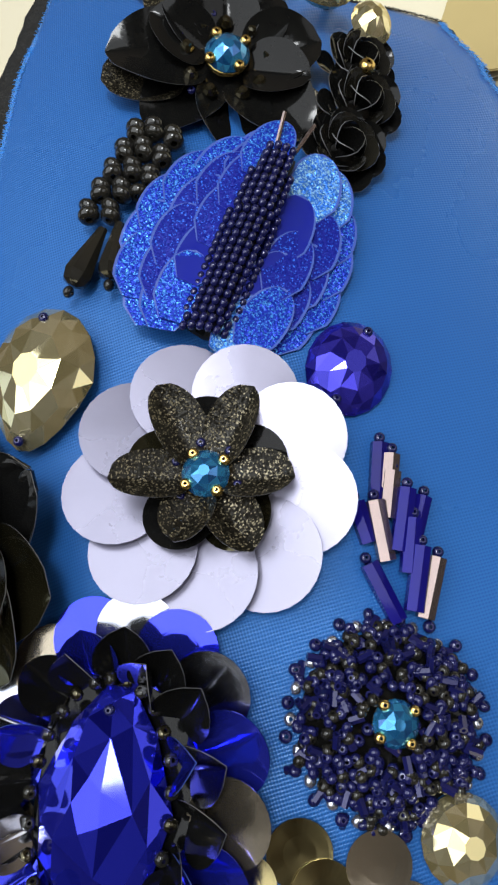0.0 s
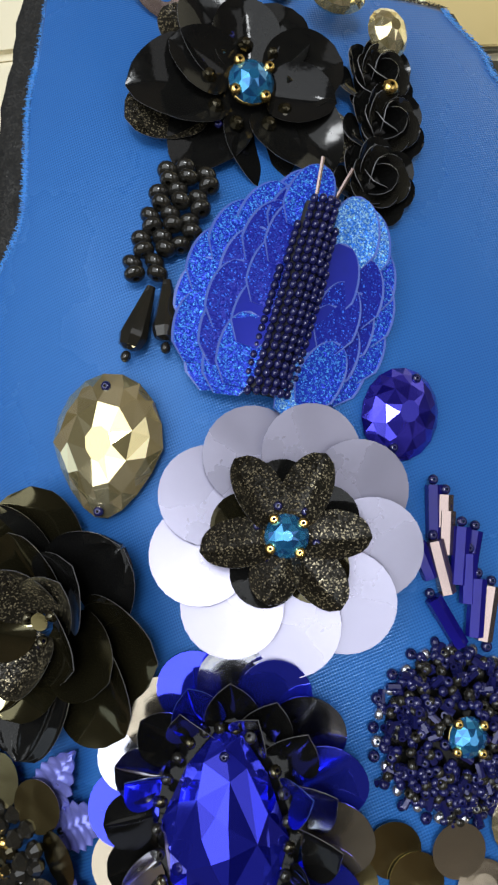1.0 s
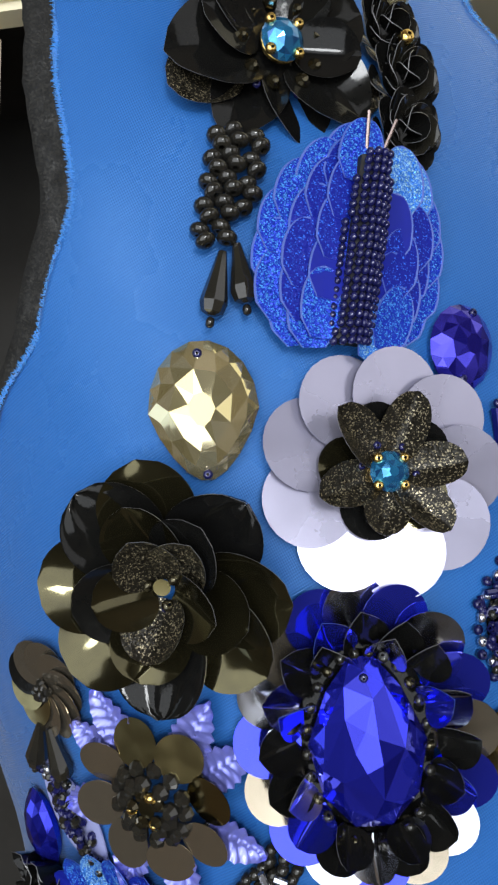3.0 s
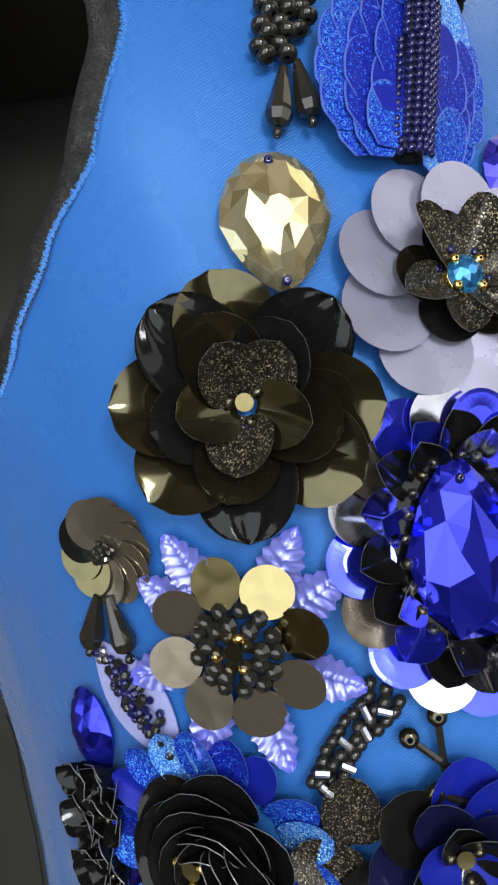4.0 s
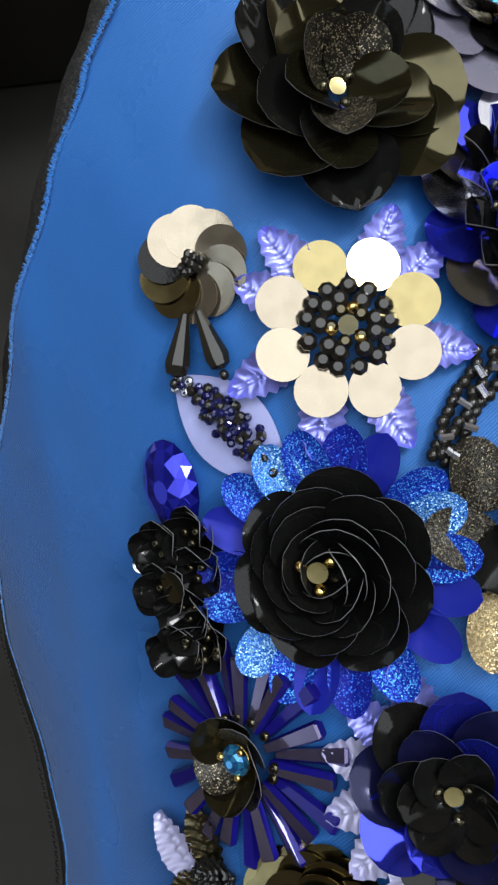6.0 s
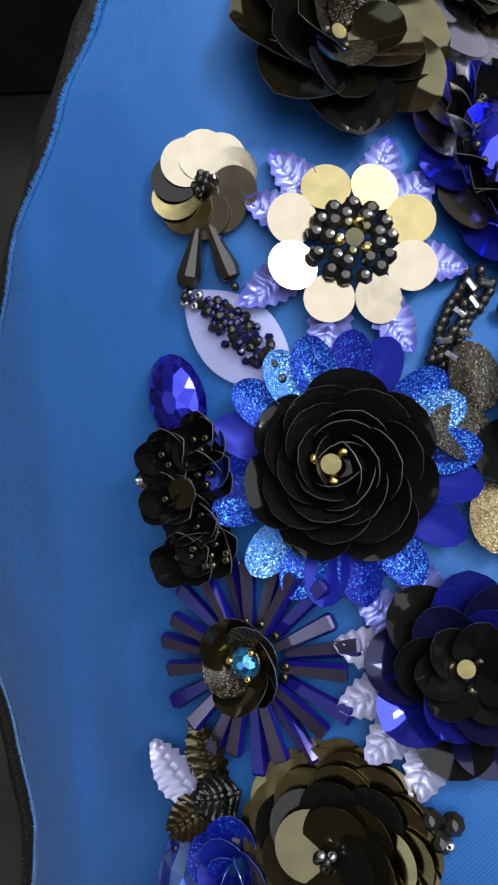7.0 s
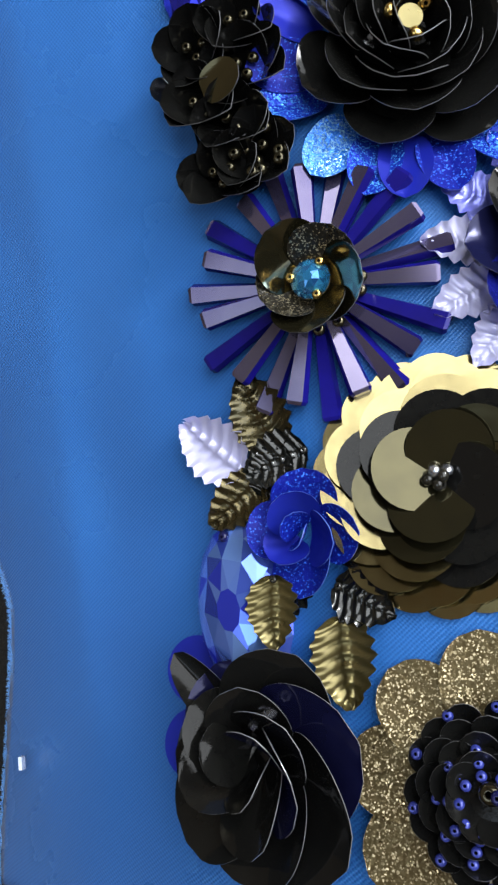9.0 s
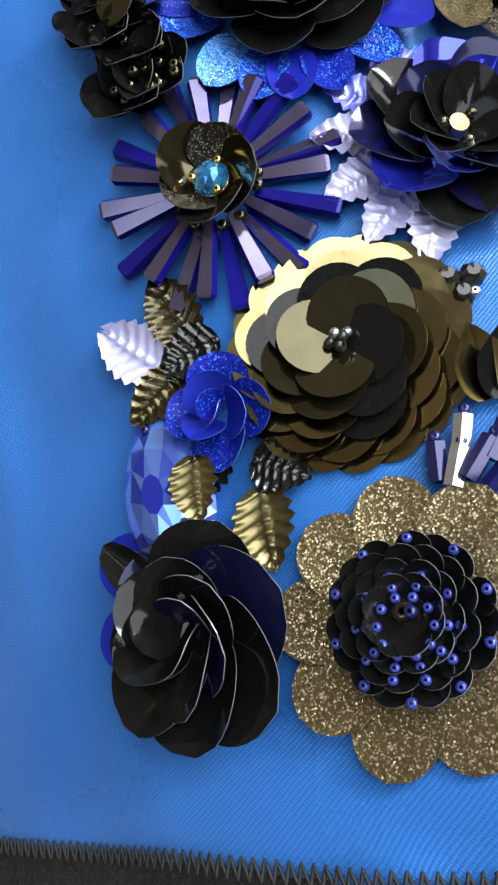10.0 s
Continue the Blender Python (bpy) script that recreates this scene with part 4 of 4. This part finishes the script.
def almond(m):
    f = thing("almond_patch", m, "pale lilac almond-shaped sequin covered with navy crystal beads", "sequin patch")
    def lens(u, v):
        w = 8.5 * math.sin(math.pi * (0.01 + 0.98 * u)) ** 0.85
        return Vector(((2 * v - 1) * w, 31.0 * u, 0.5 * math.sin(math.pi * u) - 0.02 * ((2 * v - 1) * w) ** 2 * 0.3))
    me = to_mesh("almond", sheet(lens, 28, 10, 0.3), ALMOND)
    me.materials.append(ALMOND)
    piece("base", me, f, at(0, -15.5, 1.2), "pale lilac almond base")
    scatter(f, "bead", [crystal_mesh(1.0, BEADN), crystal_mesh(1.15, BEADK), crystal_mesh(0.9, BEADN)], 62, 8.6, 2.0, 2.0, 0, 1.0)
    for o in [c for c in f.children if c.name.startswith("bead")]:
        o.location.x = o.location.x * 0.44 + 0.0012
        o.location.y *= 1.3
    return f


almond(place(-0.0212, -0.0160, 133))
f = thing("tiny_blossom", place(-0.0298, -0.0062, 86), "tiny blossom of four white beads round a blue bead", "bead flower")
ring(f, "bead", bead_mesh(1.15, BEADS), 4, 1.7, 20, 2.2)
piece("bead", bead_mesh(0.9, BEADN), f, at(0, 0, 2.8))
f = thing("black_bead", place(-0.0130, -0.0255, 86), "small black bead at the almond's tip", "bead")
piece("bead", bead_mesh(1.2, BEADK), f, at(0, 0, 2.2))
stone_thing("oval_stone", place(-0.0345, -0.0265, 95), "cobalt and violet pear-shaped crystal beside the almond patch", 6.9, 10.6, 4.8, COBALT, 0.15, ((-0.5, 6.2), (0.5, -7.2)))
small_cluster(place(-0.0318, -0.0480, 88) @ Matrix.Diagonal((1.12, 1.04, 1.2, 1)))
rose(place(-0.0028, -0.0450, 85), "large glossy black sequin rose with a bronze bead centre", 18, (BLACK,), ((9.4, 7, 10, 11.0), (7.6, 7, 28, 10.6), (5.6, 6, 42, 9.8), (3.8, 5, 54, 8.6), (2.0, 4, 64, 7.0)), step=0.8, wide=1.45, jit=9)
piece("base", disc_mesh(14.0, BLACK, 0.05), bpy.data.objects["sequin_rose"], at(0, 0, 2.2))
piece("base", disc_mesh(7.0, BLACK, 0.1), bpy.data.objects["sequin_rose"], at(0, 0, 4.2))
f = thing("bronze_bead", place(-0.0042, -0.0445, 85), "bronze flat beads in the black rose's heart", "bead")
piece("sequin", disc_mesh(2.0, LEAFO, 0.02), f, at(0, 0, 9.0, 4, 4, 0))
for k in range(3):
    a = radians(40 + 120 * k)
    piece("bead", bead_mesh(1.3, CLAW), f, at(3.2 * math.cos(a), 3.2 * math.sin(a), 9.0, 50, 0, 70 * k))
for k in range(18):
    g = 20 * k + random.uniform(-5, 5)
    a = radians(g)
    mt = (GLB, GLS, GLB, BLUEF, GLD)[k % 5] if not 300 < g < 360 else BLUEF
    m = place(-0.0028 + 0.0145 * math.cos(a), -0.0450 + 0.0150 * math.sin(a), g)
    f = thing("glitter_petal", m, "blue glitter sequin petal under the black rose", "petal", "blue glitter petals")
    piece("petal", petal_mesh(13.0, 8.6, mt, 0.1, 0.12, 0.15), f, at(0, 0, 0.8, 10, random.uniform(-14, 14), 0))
bead_strand(place(0.0245, -0.0170, 60), "crystal_strand", "knobbly strand of black and silver crystal beads", 11, 3, 22.0, 1.5, BEADK)
f = thing("silver_bead_row", place(0.0245, -0.0170, 60), "row of silver bugle beads along a black strand", "bugle beads")
for k in range(7):
    piece("bugle", bugle_mesh(2.6, 0.7, BEADS), f, at(random.uniform(-1.5, 2.5), -10 + 3.2 * k, 4.3, 0, 0, 90 + random.uniform(-40, 40)))
for x, y, g in ((0.0338, -0.0152, 145), (0.0385, -0.0111, 100), (0.0386, -0.0251, 165)):
    f = thing("stamen", place(x, y, g), "black stamen with a round bead head on a bugle stalk", "stamen", "bead stamens")
    piece("bead", bead_mesh(2.0, BEADG, 0.95), f, at(0, 0, 3.0))
    piece("stalk", bugle_mesh(9.5, 0.75, BEADK), f, at(0, -10.5, 2.2, 5, 0, 0))
dark_petal_flower(place(0.0440, -0.0365, 85), "petal_flower", "dark blue and black sequin petal flower with glitter petals", 19.0, 7, 5, ((BLUEF, BLACK, NAVY), (BLACK, BLUEF)), None)
for x, y, g, mt in ((0.0245, -0.0320, 100, GLK), (0.0225, -0.0420, 160, GLK), (0.0262, -0.0560, 250, GLG), (0.0315, -0.0590, 280, GLK), (0.0300, -0.0440, 220, BLACK), (0.0330, -0.0500, 300, BLACK)):
    f = thing("glitter_petal", place(x, y, g), "black and gold glitter sequin petal", "petal", "black glitter petals")
    piece("petal", petal_mesh(15.0, 11.0, mt, 0.12, 0.06, 0.1), f, at(0, -5, 1.6, 8, 6, 0))

# lower part
bugle_flower(place(-0.0226, -0.0812, 85))
f = dark_petal_flower(place(0.0155, -0.0862, 75), "petal_flower", "cobalt and black sequin flower ringed by white foil leaves", 19.5, 9, 6, ((BLUE, BLACK, NAVY), (BLACK, BLACK)), None)
for g in (160, 187, 211, 236, 136, 108):
    a = radians(g)
    leaf(place(0.0155 + 0.0115 * math.cos(a), -0.0862 + 0.0125 * math.sin(a), g + 8), 13.0, 8.0, LEAFW if g > 150 else PERI, "whitish lilac stamped foil leaf", "white foil leaves")
gold_rose(place(-0.0107, -0.1175, 80))
leaf(place(-0.0368, -0.1090, 138), 15.0, 10.5, LEAFW, "white lilac stamped foil leaf with raised veins", "single leaves")
leaf(place(-0.0315, -0.1065, 108), 14.5, 10.0, LEAFG, "bronze stamped foil leaf with raised veins", "single leaves")
leaf(place(-0.0275, -0.1075, 190), 11.5, 9.5, LEAFB, "glossy black stamped foil leaf", "single leaves")
leaf(place(-0.0340, -0.1105, 205), 13.0, 8.5, LEAFG, "dark olive stamped foil leaf with raised veins", "single leaves")
leaf(place(-0.0340, -0.1140, 60), 10.0, 8.0, LEAFB, "glossy black stamped foil leaf", "single leaves")
rose(place(-0.0290, -0.1212, 81, 0.0015), "small cobalt sequin rose between dark leaves", 8, (GLD, BLUEF), ((2.2, 4, 14, 8.6), (1.0, 3, 34, 7.0), (0.3, 2, 56, 4.5)), "small_rose", step=1.3, category="small rose")
stone_thing("oval_stone", place(-0.0396, -0.1312, 86), "large cobalt oval faceted crystal with violet lights", 9.4, 14.6, 6.0, SKY, 0, ((-1.0, 12.0),))
leaf(place(-0.0335, -0.1270, 262, 0.004), 11.5, 8.5, LEAFO, "olive-gold stamped foil leaf over a crystal", "single leaves")
leaf(place(-0.0300, -0.1270, 200), 12.0, 9.0, LEAFB, "glossy black stamped foil leaf", "single leaves")
leaf(place(-0.0270, -0.1350, 268), 14.0, 10.0, LEAFO, "olive-gold stamped foil leaf with raised veins", "single leaves")
leaf(place(-0.0270, -0.1300, 330), 11.0, 8.0, LEAFB, "glossy black stamped foil leaf", "single leaves")
for x, y, n in ((-0.0290, -0.1135, 3), (-0.0330, -0.1470, 6)):
    f = thing("silver_bead_row", place(x, y, 130), "short row of silver glass beads", "bugle beads")
    for k in range(n):
        piece("bead", bugle_mesh(1.7, 0.85, BEADS), f, at(0.8 * (k % 2), -1.9 * k, 3.0, 0, 0, 20 * k))
f = thing("sequin_rose", place(-0.0400, -0.1545, 80), "large midnight-black rose of broad curled sequin petals", "sequin rose")
piece("base", disc_mesh(10.0, BLACK, 0.05), f, at(0, -1, 2.0))
for k, (g, ln, wd, tilt, roll, z) in enumerate(((30, 15, 17, 14, 14, 2.0), (95, 15, 15, 10, 12, 1.6), (140, 18, 18, 10, 12, 1.4), (185, 18, 20, 9, 10, 1.2), (-125, 20, 21, 9, 12, 1.8), (-75, 19, 21, 10, 12, 2.4), (-28, 18, 19, 12, 12, 2.6),
                                                (60, 13, 13, 30, 16, 3.0), (120, 13, 13, 28, 16, 3.0), (-160, 14, 15, 26, 18, 3.0), (-100, 13, 15, 32, 20, 3.4), (-45, 13, 14, 36, 18, 3.6), (5, 13, 13, 36, 16, 3.6),
                                                (80, 9, 10, 50, 12, 4.4), (-150, 9, 10, 50, 14, 4.4), (-30, 9, 10, 54, 14, 4.6))):
    piece("petal", petal_mesh(ln, wd, BLACK if k % 5 else NAVY, 0.26, 0.16, 0.0, curl=0.10), f, at(0, 0, z, 0, 0, g) @ at(0, 1.2, 0, tilt, roll, 0))
piece("petal", petal_mesh(20, 7, BLACK, 0.3, 0.05, 0.5), f, at(0, 2, 4.0, 0, 0, 48) @ at(0, 0, 0, 10, 8, 0))
for x, y, g in ((-14.0, 12.5, 60), (-14.5, 0.5, 90)):
    piece("sequin", disc_mesh(5.8, BLUEF, 0.03), f, at(x, y, 2.2, 0, 0, g) @ at(0, 0, 0, 8, 6, 0), "cobalt satin sequin")
for k in range(3):
    piece("bead", bugle_mesh(1.7, 0.8, BEADS), f, at(1.5 + 1.6 * k, 5.0 + 1.0 * k, 8.2, 0, 0, -50), "silver bugle bead")


def bronze_flower(m):
    f = thing("glitter_flower", m, "bronze glitter flower with a black beaded dome centre", "sequin flower")
    for k in range(9):
        g = 40 * k + 8
        a = radians(g)
        piece("petal", petal_mesh(13.5, 12.5, GLG, 0.06, 0.03, 0.0, 0.006), f, at(0, 0, 0.9 + 0.2 * (k % 2), 0, 0, g) @ at(0, 8.2, 0, 4, 4, 0))
    for k, (q, n, z) in enumerate(((10.6, 15, 1.8), (8.6, 13, 3.0), (6.4, 10, 4.0), (4.2, 8, 4.8))):
        ring(f, "petal", petal_mesh(4.6, 5.0, BLACK, 0.25, 0.2), n, q - 2.0, 7 * k, z, 30, 0, 0, 6)
    for k in range(10):
        a = radians(36 * k)
        for q in (4.0, 5.6, 7.2):
            piece("bead", bead_mesh(0.78, BEADP), f, at(q * math.cos(a), q * math.sin(a) - 1.5, 7.6 - q * 0.28))
        piece("bead", bead_mesh(0.85, BEADP), f, at(11.2 * math.cos(a + 0.3), 11.2 * math.sin(a + 0.3), 4.2))
    piece("base", disc_mesh(6.5, BLACK, -0.05), f, at(0, 0, 5.4))
    piece("bead", bead_mesh(1.6, BEADG), f, at(0, 0.4, 6.8))
    piece("bead", bead_mesh(1.0, BEADN), f, at(1.2, 0.2, 8.0))
    return f


bronze_flower(place(-0.0145, -0.1612, 75))
bugle_cluster(place(-0.0013, -0.1414, 70), ((-4, -3, 6, 6), (-2, -4, -10, 6), (0, -3, -30, 7), (2, -5, -40, 7), (-1, 1, -5, 6), (3, 0, -25, 7), (5, -3, -50, 7)),
              "cluster of silver-lined navy bugle beads", BEADN, BEADS)
f = thing("spike_sequin", place(0.0078, -0.1300, 70), "dark bronze pointed sequin petals standing upright", "sequin")
for k in range(4):
    piece("petal", petal_mesh(12.0, 8.0, (BRONZE, BLACK)[k % 2], 0.2, 0.2, 0.4, tip=0.6), f, at(2.0 * k - 2, -4, 1.0, 20, 0, 20 - 18 * k))
f = thing("black_crystal_cluster", place(0.0076, -0.1119, 70), "pair of black faceted beads with a silver bead", "bead cluster")
for k, (x, y) in enumerate(((-2, 0), (2, 0.6), (0.5, -3))):
    piece("bead", crystal_mesh(2.2, BEADK), f, at(x, y, 2.0))
piece("bead", bead_mesh(1.0, BEADS), f, at(2.2, -3.0, 3.0))
f = thing("stray_bead", place(-0.0800, -0.1560, 84, bare_rise(-0.0800, -0.1560) + 0.0006), "single silver bead lying on the satin", "bead")
piece("bead", bugle_mesh(2.6, 0.8, BEADS), f, at(0, 0, 0.8))


# ---- raw edge threads and overlock stitches ----
def threads(name, side, count, material, label, parent):
    verts, faces = [], []
    for k in range(count):
        s = (k + random.random()) / count
        u, v = {"left": (0, s), "right": (1, 0.6 + 0.4 * s), "upper": (s, 1)}[side]
        x, y = panel_xy(u, v)
        d = {"left": Vector((-1, 0.3)), "right": Vector((1, 0.2)), "upper": Vector((0.1, 1))}[side]
        g = random.uniform(-0.8, 0.8)
        d = Vector((d.x * math.cos(g) - d.y * math.sin(g), d.x * math.sin(g) + d.y * math.cos(g))).normalized() * random.uniform(0.0004, 0.0011)
        w = Vector((-d.y, d.x)).normalized() * 0.00007
        b = len(verts)
        x0, y0 = x - d.x * 0.8, y - d.y * 0.8
        x1, y1 = x + d.x, y + d.y
        for px, py, pz in ((x0, y0, surf(x0, y0) + bare_rise(x0, y0) + 0.0003), (x1, y1, surf(x1, y1) + bare_rise(x1, y1) + random.uniform(0, 0.0005))):
            verts += [(px - w.x, py - w.y, pz), (px + w.x, py + w.y, pz), (px, py, pz + 0.00012)]
        faces += [(b, b + 1, b + 4, b + 3), (b + 1, b + 2, b + 5, b + 4), (b + 2, b, b + 3, b + 5)]
    me = bpy.data.meshes.new(name)
    me.from_pydata(verts, [], faces)
    me.materials.append(material)
    ob = new(name, me)
    ob.parent = parent
    return tagged(ob, label, kind="stuff")


threads("frayed_threads", "left", 4200, FRAY, "frayed light blue threads along the raw edge", panel)
threads("frayed_threads", "right", 1200, FRAY, "frayed light blue threads along the raw edge", panel)
threads("frayed_threads", "upper", 900, THREAD, "dark frayed threads along the upper edge", panel)

stitch = lathe([(0.2, -1.5), (0.27, -0.9), (0.27, 0.9), (0.2, 1.5), (0, 1.55)], 6, "stitch", THREAD)
stitch.transform(Matrix.Rotation(radians(90), 4, "Y"))
for k in range(150):
    u = 0.62 * k / 150
    x, y = panel_xy(u, 0.0)
    piece("stitch", stitch, panel, place(x, y + 0.0002, 90 + (28 if k % 2 else -28), 0.0006 + bare_rise(x, y)) @ at(0, 0, 0, 0, 0, 90))
for k in range(90):
    s = 0.02 + 0.33 * k / 90
    x, y = panel_xy(0.0, s)
    piece("stitch", stitch, panel, place(x, y, 90 + (14 if k % 2 else -14), 0.0006 + bare_rise(x, y)))
